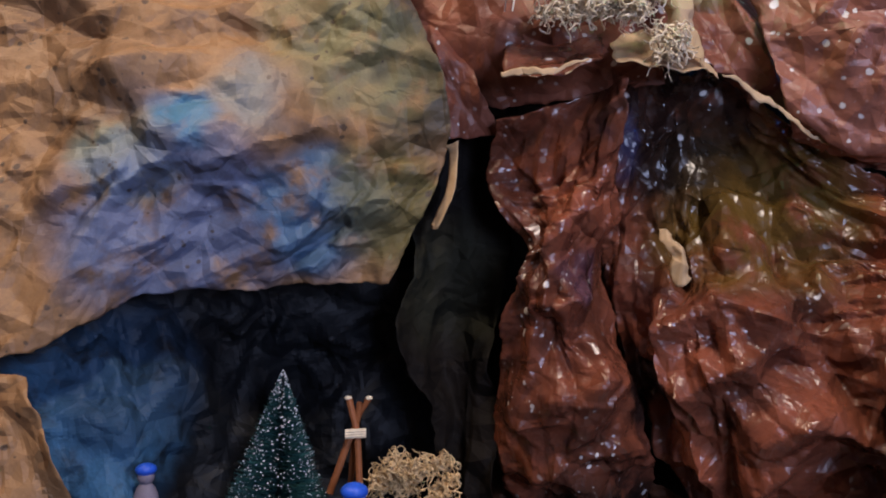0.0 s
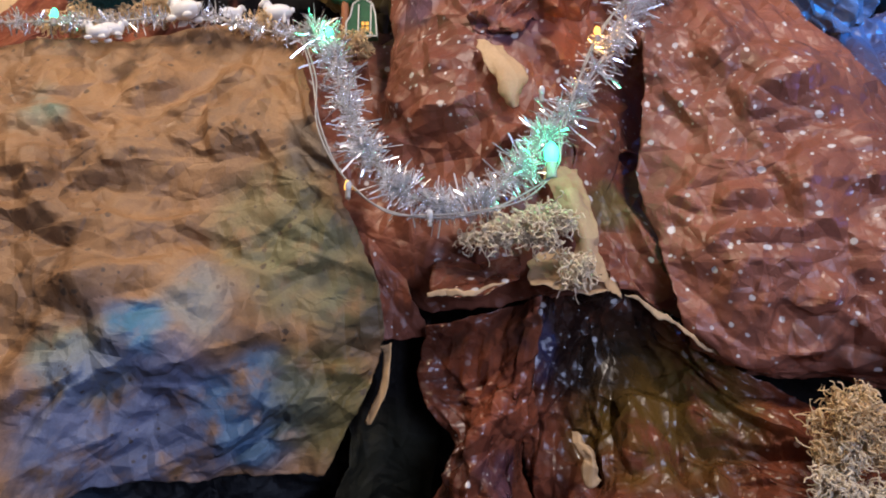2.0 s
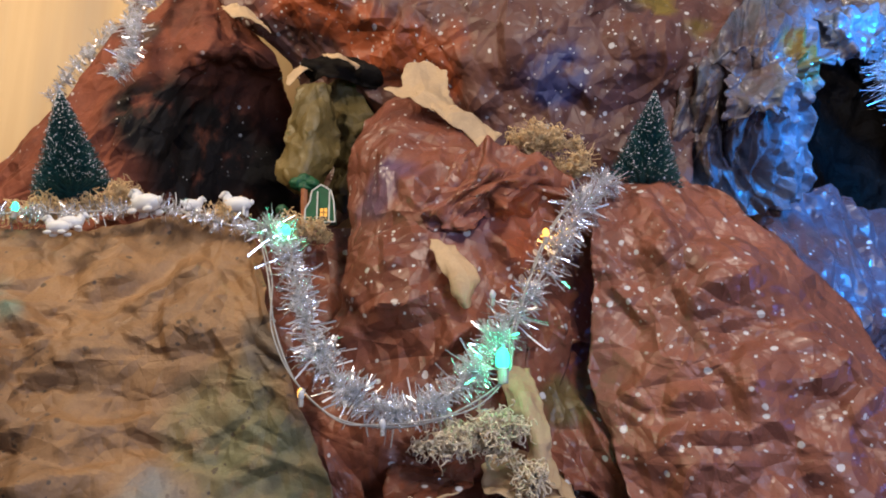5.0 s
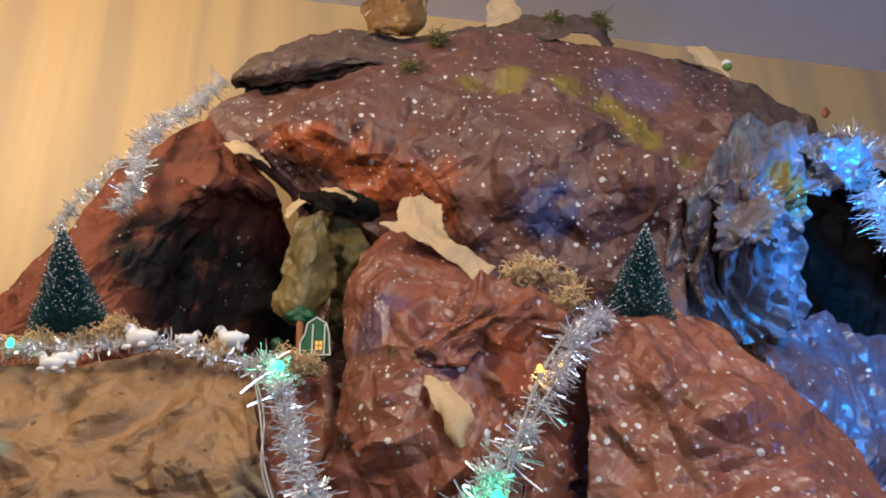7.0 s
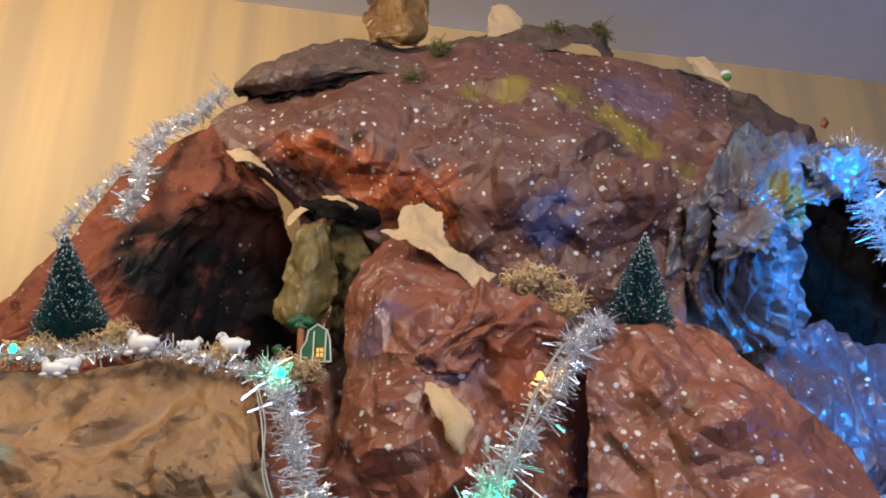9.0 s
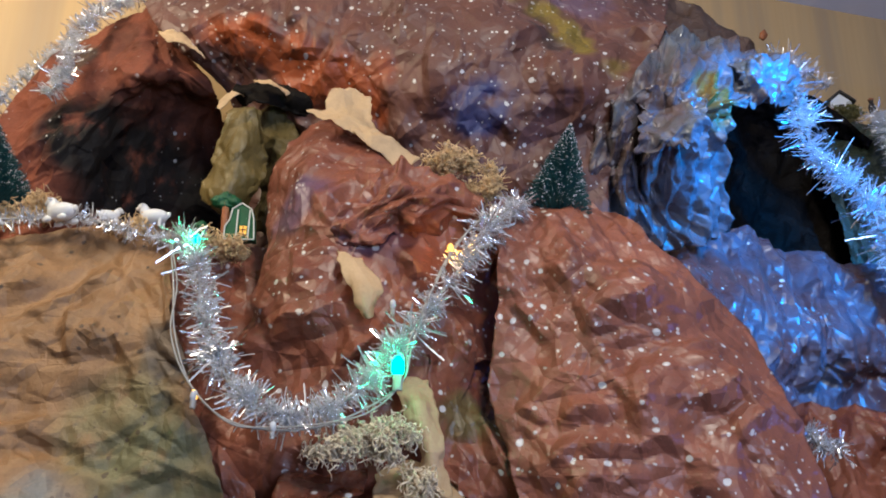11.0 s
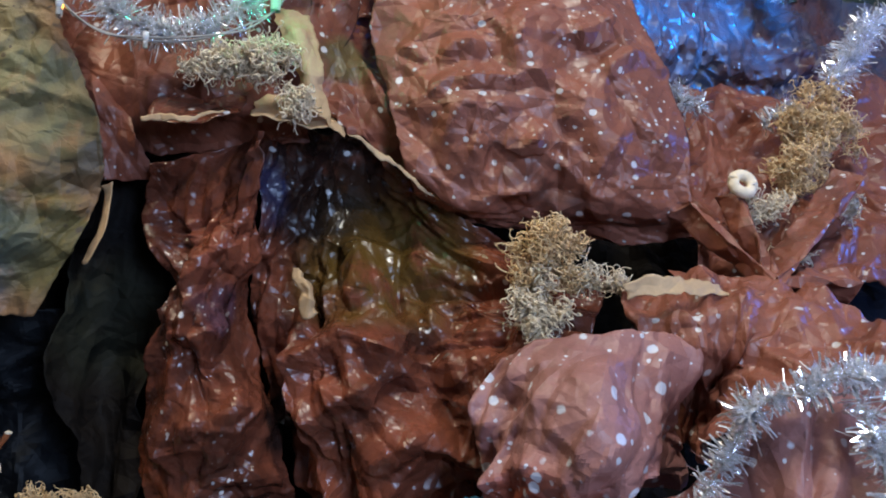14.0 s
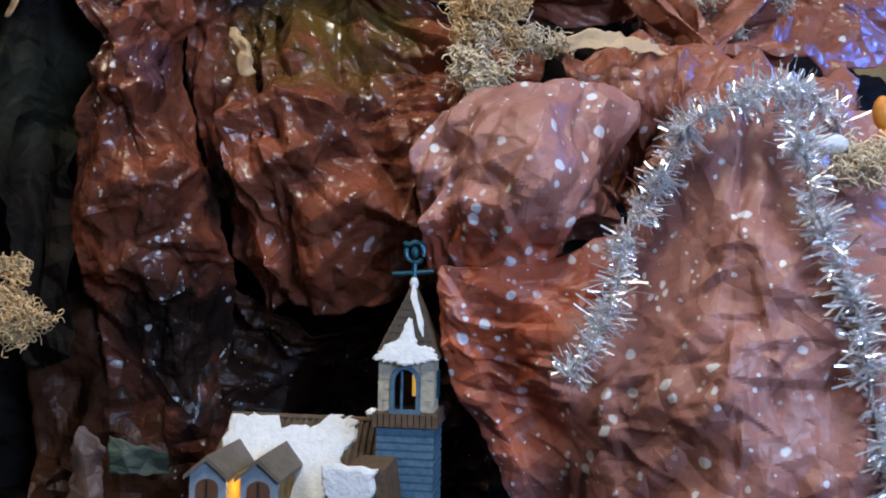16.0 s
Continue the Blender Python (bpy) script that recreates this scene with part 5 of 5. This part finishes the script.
# ---- bottle-brush trees ----


def brush_tree(base, top, radius, label, seed):
    rng = np.random.RandomState(seed)
    base, top = np.array(base), np.array(top)
    axis = top - base
    height = np.linalg.norm(axis)
    axis = axis / height
    ob = thing("bottle_brush_tree", label, "toy tree", "bottle-brush trees")
    mesh_object("stem", *tube([base, base + (top - base) * 0.98], 0.0016), M_INK, ob)
    mesh_object("foot", *tube([base - axis * 0.004, base + axis * 0.006], 0.012, 12), M_INK, ob)
    n = 8000
    h = rng.rand(n) ** 1.5
    r = 1.15 * radius * (1 - h) ** 0.92 * (0.75 + 0.3 * rng.rand(n)) + 0.001
    d = rng.normal(size=(n, 3))
    d -= (d @ axis)[:, None] * axis
    d /= np.linalg.norm(d, axis=1, keepdims=True)
    a = base + axis * (0.05 * height + h * height * 0.93)[:, None]
    tip = a + d * r[:, None] + axis * (r * (0.15 + 0.2 * rng.rand(n)))[:, None]
    side = np.cross(d, axis + 0.8 * rng.normal(size=(n, 3)))
    side /= np.linalg.norm(side, axis=1, keepdims=True)
    w = 0.0007
    verts = np.stack([a - side * w, a + side * w, tip + side * w * 0.5, tip - side * w * 0.5], 1).reshape(-1, 3)
    mesh_object("bristles", verts, [(4 * k, 4 * k + 1, 4 * k + 2, 4 * k + 3) for k in range(n)], M_BRISTLE, ob, smooth=False)
    flakes = []
    for k in rng.choice(n, 1500, replace=False):
        s = 0.0006 + 0.0010 * rng.rand() ** 2
        flakes.append(ball(tip[k] - d[k] * 0.15 * r[k] * rng.rand(), (s, s, s * 0.8), 1))
    mesh_object("snow", *joined(flakes), M_SNOW, ob, "white snow flecks")
    return ob


brush_tree((-0.4241, 1.13, 1.624), (-0.4688, 1.13, 1.821), 0.052, "dark green bottle-brush tree with white flecks on the cliff top", 1)
brush_tree((0.4403, 1, 1.6), (0.4839, 1.03, 1.798), 0.050, "dark green bottle-brush tree with white flecks behind the boulder", 2)
brush_tree((-0.2099, 1.02, 0.6327), (-0.1985, 1.02, 0.8533), 0.062, "dark green bottle-brush tree with white flecks in the cave mouth", 3)

# ---- figures and small houses ----


def sheep(place, turn, size, lying, label):
    s = size
    pieces = [ball((0, 0, 0.45 * s), (0.55 * s, 0.30 * s, 0.30 * s), 3), ball((0.52 * s, 0, 0.85 * s), (0.20 * s, 0.15 * s, 0.16 * s)), ball((0.66 * s, 0, 0.80 * s), (0.12 * s, 0.09 * s, 0.09 * s)),
              ball((0.40 * s, 0, 0.65 * s), (0.20 * s, 0.17 * s, 0.26 * s)), ball((0.44 * s, 0.15 * s, 0.9 * s), (0.05 * s, 0.1 * s, 0.04 * s)), ball((0.44 * s, -0.15 * s, 0.9 * s), (0.05 * s, 0.1 * s, 0.04 * s)),
              ball((-0.55 * s, 0, 0.5 * s), (0.10 * s, 0.07 * s, 0.12 * s))]
    for a in (-0.32, 0.32):
        for b in (-0.14, 0.14):
            pieces.append(ball((a * s, b * s * (1.7 if lying else 1), 0.16 * s), (0.20 * s, 0.08 * s, 0.10 * s)) if lying else tube([(a * s, b * s, 0.0), (a * s, b * s, 0.4 * s)], 0.065 * s))
    ob = mesh_object("sheep_figurine", *joined(pieces), M_CHINA)
    ob.matrix_world = pose(*place, 0, 0, turn)
    return tagged(ob, label, "figurine", "sheep figurines")


sheep((-0.2891, 1.045, 1.578), 150, 0.047, True, "small white plaster sheep lying on the cliff top")
sheep((-0.4043, 1.03, 1.542), 170, 0.033, True, "small white plaster sheep lying on the cliff slope")
sheep((-0.392, 1.045, 1.555), 20, 0.030, True, "small white plaster sheep lying beside another one")
sheep((-0.2264, 1.06, 1.59), 30, 0.028, True, "small cream plaster sheep lying in the moss")
sheep((-0.1574, 1.05, 1.583), 165, 0.040, False, "small cream plaster sheep standing on the cliff edge")


def slab(outline, depth, place, turn=0):
    """Prism with an outline in x, z and a thickness in y, as vertices and faces."""
    n = len(outline)
    m = pose(*place, 0, 0, turn)
    v = [m @ Vector((x, y, z)) for y in (0, depth) for x, z in outline]
    f = [tuple(range(n)), tuple(range(2 * n - 1, n - 1, -1))]
    return v, f + [(i, i + n, (i + 1) % n + n, (i + 1) % n) for i in range(n)]


def rect(x0, z0, x1, z1, depth, place, turn=0):
    return slab([(x0, z0), (x1, z0), (x1, z1), (x0, z1)], depth, place, turn)


def part(name, piece, mat, parent, label=""):
    return mesh_object(name, *piece, mat, parent, label, smooth=False)


gp = (-0.0412, 1.12, 1.596)
gh = thing("green_toy_house", "small bottle-green toy house with white outlines", "toy house")
wall_g = [(-0.024, 0), (0.024, 0), (0.021, 0.035), (0.016, 0.052), (0, 0.062), (-0.014, 0.052), (-0.017, 0.034), (-0.024, 0.022)]
part("wall", slab(wall_g, 0.02, gp, -5), M_GREEN, gh)
for a, b in zip(wall_g, wall_g[1:] + wall_g[:1]):
    m = pose(*gp, 0, 0, -5)
    part("outline", tube([m @ Vector((a[0], -0.001, a[1])), m @ Vector((b[0], -0.001, b[1]))], 0.0013, 5), M_WHITE, gh)
for x in (-0.005, 0.014):
    part("outline", rect(x - 0.001, 0, x + 0.001, 0.05, 0.002, (gp[0], gp[1] - 0.003, gp[2]), -5), M_WHITE, gh)
win = part("window", rect(0.0, 0.008, 0.011, 0.022, 0.002, (gp[0], gp[1] - 0.003, gp[2]), -5), GLOW_WARM, gh, "yellow lit window")
part("bar", rect(0.005, 0.008, 0.006, 0.022, 0.002, (gp[0], gp[1] - 0.0045, gp[2]), -5), M_INK, win)
part("bar", rect(0.0, 0.0145, 0.011, 0.0155, 0.002, (gp[0], gp[1] - 0.0045, gp[2]), -5), M_INK, win)
bush = mesh_object("toy_bush", *joined([ball((-0.1015, 1.12, 1.615), (0.009, 0.008, 0.008), 3, 5, 0.5)]), M_GREEN)
tagged(bush, "tiny green round bush beside the toy house", "toy bush")
leafy = thing("toy_tree", "tiny toy tree with green top and brown trunk", "toy tree")
part("trunk", tube([(-0.0667, 1.13, 1.605), (-0.069, 1.13, 1.662)], 0.006, 8), M_TWIG, leafy)
mesh_object("crown", *joined([ball(Vector((-0.0691, 1.132, 1.676)) + Vector((0.011 * i, 0, 0.006 * j - 0.012)), (0.012, 0.010, 0.010), 3, i + 9, 0.6) for i, j in ((-1, 0), (0, -1), (1, 0), (0, 1))]), M_GREEN, leafy)

tripod = thing("stick_tripod", "three orange-brown sticks tied together at the top", "sticks")
part("stick", tube([(-0.1383, 1, 0.7021), (-0.1119, 1, 0.7755), (-0.0914, 1, 0.8167)], 0.0045, 8), M_TWIG, tripod)
part("stick", tube([(-0.1009, 0.995, 0.7036), (-0.1037, 0.992, 0.7774), (-0.1137, 0.99, 0.8186)], 0.0042, 8), M_TWIG, tripod)
part("stick", tube([(-0.1176, 1.03, 0.693), (-0.1081, 1.005, 0.7743), (-0.1011, 0.995, 0.8133)], 0.0038, 8), M_TWIG, tripod)
part("binding", joined([tube([Vector((-0.1177, 0.987, 0.78)) - Vector((0, 0, 0.003 * k)), Vector((-0.0929, 0.987, 0.7815)) - Vector((0, 0, 0.003 * k))], 0.003, 6) for k in range(3)]), M_MOSS_PALE, tripod, "pale string binding")
part("cut_end", joined([ball((-0.0906, 1, 0.8181), (0.005, 0.005, 0.003)), ball((-0.1145, 0.99, 0.8201), (0.005, 0.005, 0.003))]), M_MOSS_PALE, tripod)


def figure(place, h, hat, cloth, label):
    x, y, z = place
    ob = mesh_object("figurine", *joined([ball((x, y, z + 0.35 * h), (0.20 * h, 0.16 * h, 0.38 * h), 3), ball((x, y, z + 0.80 * h), (0.13 * h, 0.12 * h, 0.14 * h), 3), ball((x, y, z + 0.90 * h), (0.16 * h, 0.15 * h, 0.10 * h), 3)]), cloth)
    ob.data.materials.append(hat)
    for p in ob.data.polygons:
        if p.center.z > z + 0.84 * h:
            p.material_index = 1
    return tagged(ob, label, "figurine")


M_CLOTH = plain("grey_violet_paint", (0.25, 0.22, 0.28), 0.6)
figure((-0.3371, 0.93, 0.6824), 0.075, M_BLUEPAINT, M_CLOTH, "small figurine shape with a bright blue cap in the cave")
figure((-0.1007, 0.93, 0.635), 0.10, M_BLUEPAINT, M_STONE, "small figurine shape with a bright blue cap by the sticks")

ring = []
rc = Vector((0.789, 0.8, 1.139))
ring_path = [rc + Vector((0.013 * math.cos(w), 0.004 * math.sin(w), 0.012 * math.sin(w))) for w in [2 * math.pi * k / 24 for k in range(25)]]
tagged(mesh_object("plaster_ring", *tube(ring_path, 0.0075, 10), M_MOSS_PALE), "white rounded plaster ring lying in the moss", "ornament")
knob = thing("summit_knob", "small white and green knob on torn paper", "ornament")
kp = (0.7657, 1.245, 2.259)
part("cap", ball(kp, (0.011, 0.010, 0.008), 3), M_CHINA, knob)
part("body", ball((kp[0] + 0.001, kp[1] - 0.001, kp[2] - 0.008), (0.010, 0.009, 0.009), 3), plain("leaf_green_paint", (0.12, 0.25, 0.04), 0.5), knob)
tagged(mesh_object("dried_leaf", *slab([(-0.012, -0.01), (0.0, -0.014), (0.013, 0.002), (0.004, 0.014), (-0.006, 0.006)], 0.004, (0.9828, 1.28, 2.172), 20), M_TWIG), "small curled brown dried leaf on the ridge", "leaf")
tagged(mesh_object("white_pebble", *ball((0.7471, 0.505, 0.8587), (0.017, 0.012, 0.009), 3, 3, 0.25), M_SNOW), "rough white plaster pebble on the bluff", "ornament")
tagged(mesh_object("orange_figurine", *joined([ball((0.8007, 0.5, 0.8901), (0.009, 0.008, 0.016), 3), ball((0.8047, 0.5, 0.867), (0.008, 0.007, 0.010), 3)]), plain("orange_paint", (0.75, 0.28, 0.03), 0.5)), "small orange and white figurine shape on the bluff", "figurine")

# ---- tiny village ----


def cottage(place, w, h, turn, label, roof_mat):
    ob = thing("toy_cottage", label, "toy house", "toy cottages")
    part("wall", slab([(-w / 2, 0), (w / 2, 0), (w / 2, h * 0.55), (0, h * 0.95), (-w / 2, h * 0.55)], w * 0.9, place, turn), M_CHINA, ob)
    for s in (-1, 1):
        m = pose(*place, 0, 0, turn)
        o = [(0, h), (s * w * 0.68, h * 0.48), (s * w * 0.68, h * 0.58), (0, h * 1.12)]
        v, f = slab(o, w * 1.1, m @ Vector((0, -w * 0.12, 0)), turn)
        part("roof", (v, f), roof_mat, ob)
    m = pose(*place, 0, 0, turn)
    part("door", rect(-w * 0.12, 0, w * 0.14, h * 0.38, 0.002, m @ Vector((0, -0.002, 0)), turn), M_INK, ob)
    part("window", rect(w * 0.24, h * 0.2, w * 0.40, h * 0.4, 0.002, m @ Vector((0, -0.002, 0)), turn), M_INK, ob)
    return ob


cottage((1.285, 1.5, 2.127), 0.050, 0.052, -10, "tiny white toy cottage with a dark roof on the green hill", M_INK)
cottage((1.276, 1.31, 1.699), 0.038, 0.036, -20, "tiny white toy cottage half hidden by tinsel", M_TILE)
cottage((1.368, 1.34, 1.736), 0.045, 0.050, -25, "tiny white toy cottage with a slate roof", M_SLATE)
figure((1.364, 1.5, 2.126), 0.045, M_TWIG, M_INK, "tiny dark figurine shape beside the cottage")
figure((1.327, 1.49, 2.116), 0.022, M_CHINA, M_CHINA, "tiny white figurine shape beside the cottage")
figure((1.248, 1.48, 2.103), 0.020, M_TWIG, M_INK, "tiny brown figurine shape beside the cottage")
figure((1.32, 1.31, 1.696), 0.024, M_CHINA, M_CHINA, "tiny white figurine shape below the hill")
arch = thing("toy_cave", "tiny brown plaster arch cave on the hill", "toy cave")
ap = (1.268, 1.33, 1.791)
arch_o = [(0.034 * math.cos(w), 0.048 * math.sin(w)) for w in [math.pi * k / 14 for k in range(15)]]
arch_i = [(0.024 * math.cos(w), 0.038 * math.sin(w)) for w in [math.pi * k / 14 for k in range(14, -1, -1)]]
part("arch", slab(arch_o + arch_i, 0.03, ap, -15), M_TWIG, arch)
part("back", slab(arch_o, 0.004, (ap[0] + 0.008, ap[1] + 0.03, ap[2]), -15), M_INK, arch)
moss((1.304, 1.5, 2.126), (0.07, 0.03, 0.010), 260, "brown dried moss under the tiny village", M_MOSS_GREEN, 31)
moss((1.279, 1.29, 1.686), (0.07, 0.02, 0.012), 260, "pale dried moss below the village hill", M_MOSS_PALE, 32)

# ---- church ----
church = thing("toy_church", "painted ceramic toy church with snowy roof, blue tower and lit windows", "toy church")
CH = pose(*(0.4192, 0.74, 0.574), 0, 0, -25)
U = 0.000577


def cpart(name, piece, mat, parent=None, label=""):
    v, f = piece
    return part(name, ([CH @ Vector((x * U, y * U, z * U)) for x, y, z in v], f), mat, parent or church, label)


def prism(outline, y0, y1):
    return slab(outline, y1 - y0, (0, y0, 0))


def block(x0, x1, y0, y1, z0, z1):
    return rect(x0, z0, x1, z1, y1 - y0, (0, y0, 0))


def snow_cover(outline, thick, place_fn):
    """Puffed snow with an uneven edge over a sloping outline."""
    n = len(outline)
    cx, cz = sum(p[0] for p in outline) / n, sum(p[1] for p in outline) / n
    v, f = [], []
    for k, (s, t) in enumerate(((1.0, 0.0), (0.96, 0.7), (0.86, 1.0), (0.5, 1.1))):
        for i, (x, z) in enumerate(outline):
            v.append(place_fn(cx + (x - cx) * s, cz + (z - cz) * s, thick * t))
    for k in range(3):
        for i in range(n):
            j = (i + 1) % n
            f.append((k * n + i, k * n + j, (k + 1) * n + j, (k + 1) * n + i))
    f.append(tuple(range(3 * n, 4 * n)))
    return v, f


def wavy(outline, amount, seed):
    r, out = random.Random(seed), []
    n = len(outline)
    for i in range(n):
        a, b = outline[i], outline[(i + 1) % n]
        for k in range(6):
            t = k / 6
            out.append((a[0] + (b[0] - a[0]) * t + r.uniform(-amount, amount), a[1] + (b[1] - a[1]) * t + r.uniform(-amount, amount)))
    return out


tower = cpart("tower", block(-50, 52, 0, 100, -420, 0), M_SLATE, label="blue boarded tower")
for k in range(14):
    cpart("board", block(-52, 54, -3, 102, -12 - 14 * k, -2 - 14 * k), M_SLATE, tower)
ledge = cpart("ledge", block(-56, 60, -8, 108, 0, 8), M_TILE)
for k in range(11):
    x = -58 + k * 11
    cpart("tile", prism([(x, 2), (x + 9, 2), (x + 9, 26), (x, 26)], -12, 2), M_TILE, ledge)
cpart("ledge_top", block(-54, 58, -4, 104, 8, 28), M_TILE)
belfry_arch = [(24 * math.cos(w), 82 + 26 * math.sin(w)) for w in [math.pi * k / 10 for k in range(11)]]
outer = [(-50, 28), (-24, 28)] + belfry_arch[::-1] + [(24, 28), (52, 28), (52, 126), (-50, 126)]
belfry = cpart("belfry", prism(outer, 0, 14), M_STONE, label="cream stone belfry with arched opening")
cpart("belfry_side", block(38, 52, 14, 62, 28, 126), M_STONE, belfry)
cpart("belfry_side", block(-50, -36, 14, 100, 28, 126), M_STONE, belfry)
cpart("belfry_back", block(-36, 38, 86, 100, 28, 126), M_INK, belfry)
for r_ in range(5):
    for s_ in (-1, 1):
        cpart("stone", block(*sorted((s_ * 27 + 1, s_ * (40 + 8 * (r_ % 2)) + 1)), -2, 2, 30 + 19 * r_, 47 + 19 * r_), M_STONE, belfry)
rim_o = [(27 * math.cos(w), 82 + 30 * math.sin(w)) for w in [math.pi * k / 10 for k in range(11)]]
cpart("arch_frame", prism([(27, 28)] + rim_o + [(-27, 28), (-20, 28)] + [(x * 0.84, z - 3) for x, z in belfry_arch[::-1]] + [(20, 28)], -6, 4), M_SLATE, belfry)
cpart("sill", block(-30, 30, -8, 6, 24, 32), M_SLATE, belfry)
cpart("candle_light", block(4, 16, 50, 56, 50, 92), GLOW_WARM, belfry, "warm light inside the belfry")
cpart("mullion", block(-10, -6, 6, 10, 30, 100), M_SLATE, belfry)
cpart("side_window", block(52, 55, 30, 60, 50, 100), M_TEAL, belfry)
apex = (4, 50, 268)
base4 = [(-58, -8, 124), (60, -8, 124), (60, 108, 124), (-58, 108, 124)]
spire = cpart("spire", (base4 + [apex], [(0, 1, 4), (1, 2, 4), (2, 3, 4), (3, 0, 4), (3, 2, 1, 0)]), M_TILE, label="dark shingled spire")


def on_spire(x, z, out):
    t = (z - 124) / 144
    return (x * (1 - t) + 4 * t, -8 + 58 * t - out, z)


for r_ in range(8):
    for c_ in range(7):
        x0, z0 = -56 + c_ * 16.5, 128 + r_ * 14
        q = [on_spire(x0 + 1, z0, 2.5), on_spire(x0 + 15, z0, 2.5), on_spire(x0 + 15, z0 + 13, 0.5), on_spire(x0 + 1, z0 + 13, 0.5)]
        q += [(x, y + 4, z) for x, y, z in q]
        cpart("shingle", (q, [(0, 1, 2, 3), (4, 7, 6, 5), (0, 4, 5, 1), (1, 5, 6, 2), (2, 6, 7, 3), (3, 7, 4, 0)]), M_INK, spire)
cpart("snow", snow_cover(wavy([(-60, 122), (-25, 118), (0, 112), (30, 119), (61, 124), (58, 145), (25, 150), (8, 195), (-8, 198), (-22, 160), (-50, 146)], 3, 1), 7, on_spire), M_SNOW, spire)
cpart("snow", snow_cover(wavy([(-22, 245), (30, 200), (40, 160), (48, 190), (40, 268), (-30, 268)], 3, 2), 6, on_spire), M_SNOW, spire)
cpart("snow", ball((4, 47, 260), (8, 8, 12), 3, 2, 0.2), M_SNOW, spire)
vane = cpart("weather_vane", tube([(4, 50, 265), (4, 50, 300)], 5, 8), M_TEAL, label="teal metal weather vane")
cpart("vane_bar", tube([(-38, 50, 277), (40, 50, 283)], 4.5, 8), M_TEAL, vane)
cpart("vane_ring", tube([(4 + 17 * math.cos(w), 50, 318 + 19 * math.sin(w)) for w in [2 * math.pi * k / 16 for k in range(17)]], 5, 8), M_TEAL, vane)
cpart("vane_ball", joined([ball((4, 50, 318), (8, 8, 12)), ball((-14, 50, 334), (6, 6, 6)), ball((20, 50, 338), (5, 5, 6))]), M_TEAL, vane)
# nave: ridge along x, behind and beside the tower
RX0, RX1, RZ, RY = -372, -45, -14, 120


def on_roof(x, z, out):
    """z runs down the front slope from the ridge."""
    t = (RZ - z) / 190
    return (x, RY - 150 * t - out * 0.8, z + out * 0.6)


cpart("nave_wall", block(RX0 + 20, RX1, -10, 250, -420, -190), M_OCHRE)
roof = cpart("roof", ([(RX0, RY, RZ), (RX1, RY, RZ), (RX1, -40, -222), (RX0 - 50, -40, -222), (RX0, RY + 10, RZ - 10), (RX1, RY + 10, RZ - 10), (RX1, -30, -232), (RX0 - 50, -30, -232), (RX0, 290, -222), (RX1, 290, -222)],
                      [(0, 3, 2, 1), (4, 5, 6, 7), (0, 4, 7, 3), (1, 2, 6, 5), (2, 3, 7, 6), (0, 1, 9, 8)]), M_TILE, label="ribbed brown tile roof")
for k in range(26):
    x = RX0 + 6 + k * 12.4
    cpart("roof_rib", tube([on_roof(x, RZ - 2, 1), on_roof(x - 20 * (1 - k / 26), -215, 1)], 4.2, 6), M_TILE, roof)
cpart("ridge_tile", tube([(RX0, RY, RZ + 3), (RX1, RY, RZ + 3)], 6, 8), M_TILE, roof)
cpart("snow", snow_cover(wavy([(-374, -10), (-280, -8), (-270, -30), (-205, -28), (-170, -8), (-112, -10), (-110, -34), (-130, -75), (-128, -115), (-150, -145), (-180, -155), (-190, -215), (-395, -218), (-418, -205), (-382, -95)], 5, 3), 10, on_roof), M_SNOW, roof)
cpart("snow", ball((-62, 10, 22), (12, 12, 9), 3, 4, 0.3), M_SNOW, roof)
for dx in (-340, -245):
    dorm = cpart("dormer", prism([(dx - 32, -190), (dx + 32, -190), (dx + 32, -88), (dx, -58), (dx - 32, -88)], -62, 60), M_OCHRE, label="dormer with pale blue front and brown shutters")
    cpart("front", prism([(dx - 34, -190), (dx + 34, -190), (dx + 34, -86), (dx, -56), (dx - 34, -86)], -70, -62), plain("pale_blue_paint", (0.30, 0.36, 0.42), 0.6, vary=0.25), dorm)
    arch_w = [(dx + 20 * math.cos(w), -108 + 16 * math.sin(w)) for w in [math.pi * k / 8 for k in range(9)]]
    cpart("shutter", prism([(dx - 20, -176), (dx + 20, -176)] + arch_w, -74, -70), M_SHUT, dorm)
    cpart("shutter_bar", block(dx - 1.5, dx + 1.5, -76, -73, -176, -94), M_INK, dorm)
    for s_ in (-1, 1):
        cpart("roof_slope", prism([(dx, -50), (dx + s_ * 42, -86), (dx + s_ * 42, -94), (dx, -60)], -80, 80), plain("grey_brown_board", (0.17, 0.14, 0.11), 0.7, vary=0.3), dorm)
porch = cpart("porch_roof", prism([(-120, -150), (-75, -48), (-10, -48), (6, -150)], -120, -20), M_TILE)
cpart("snow", snow_cover(wavy([(-118, -46), (-20, -44), (-30, -90), (-50, -150), (-118, -150), (-108, -100)], 5, 5), 9, lambda x, z, o: (x, -122 - o, z)), M_SNOW, porch)
lamp("church_lamp", "POINT", CH @ Matrix.Translation((-290 * U, -20 * U, -118 * U)), 0.03, (1.0, 0.55, 0.1), 0.005)

# ---- support ----
table = thing("display_table", "plain dark wooden table carrying the paper mountain", "table")
M_TABLE = plain("dark_table_wood", (0.10, 0.06, 0.035), 0.5, scale=30.0)
box("tabletop", (-0.85, 0.25, 0.335), (1.55, 1.3, 0.375), M_TABLE, parent=table)
for x in (-0.8, 1.44):
    for y in (0.3, 1.19):
        box("leg", (x, y, 0.0), (x + 0.06, y + 0.06, 0.335), M_TABLE, parent=table)
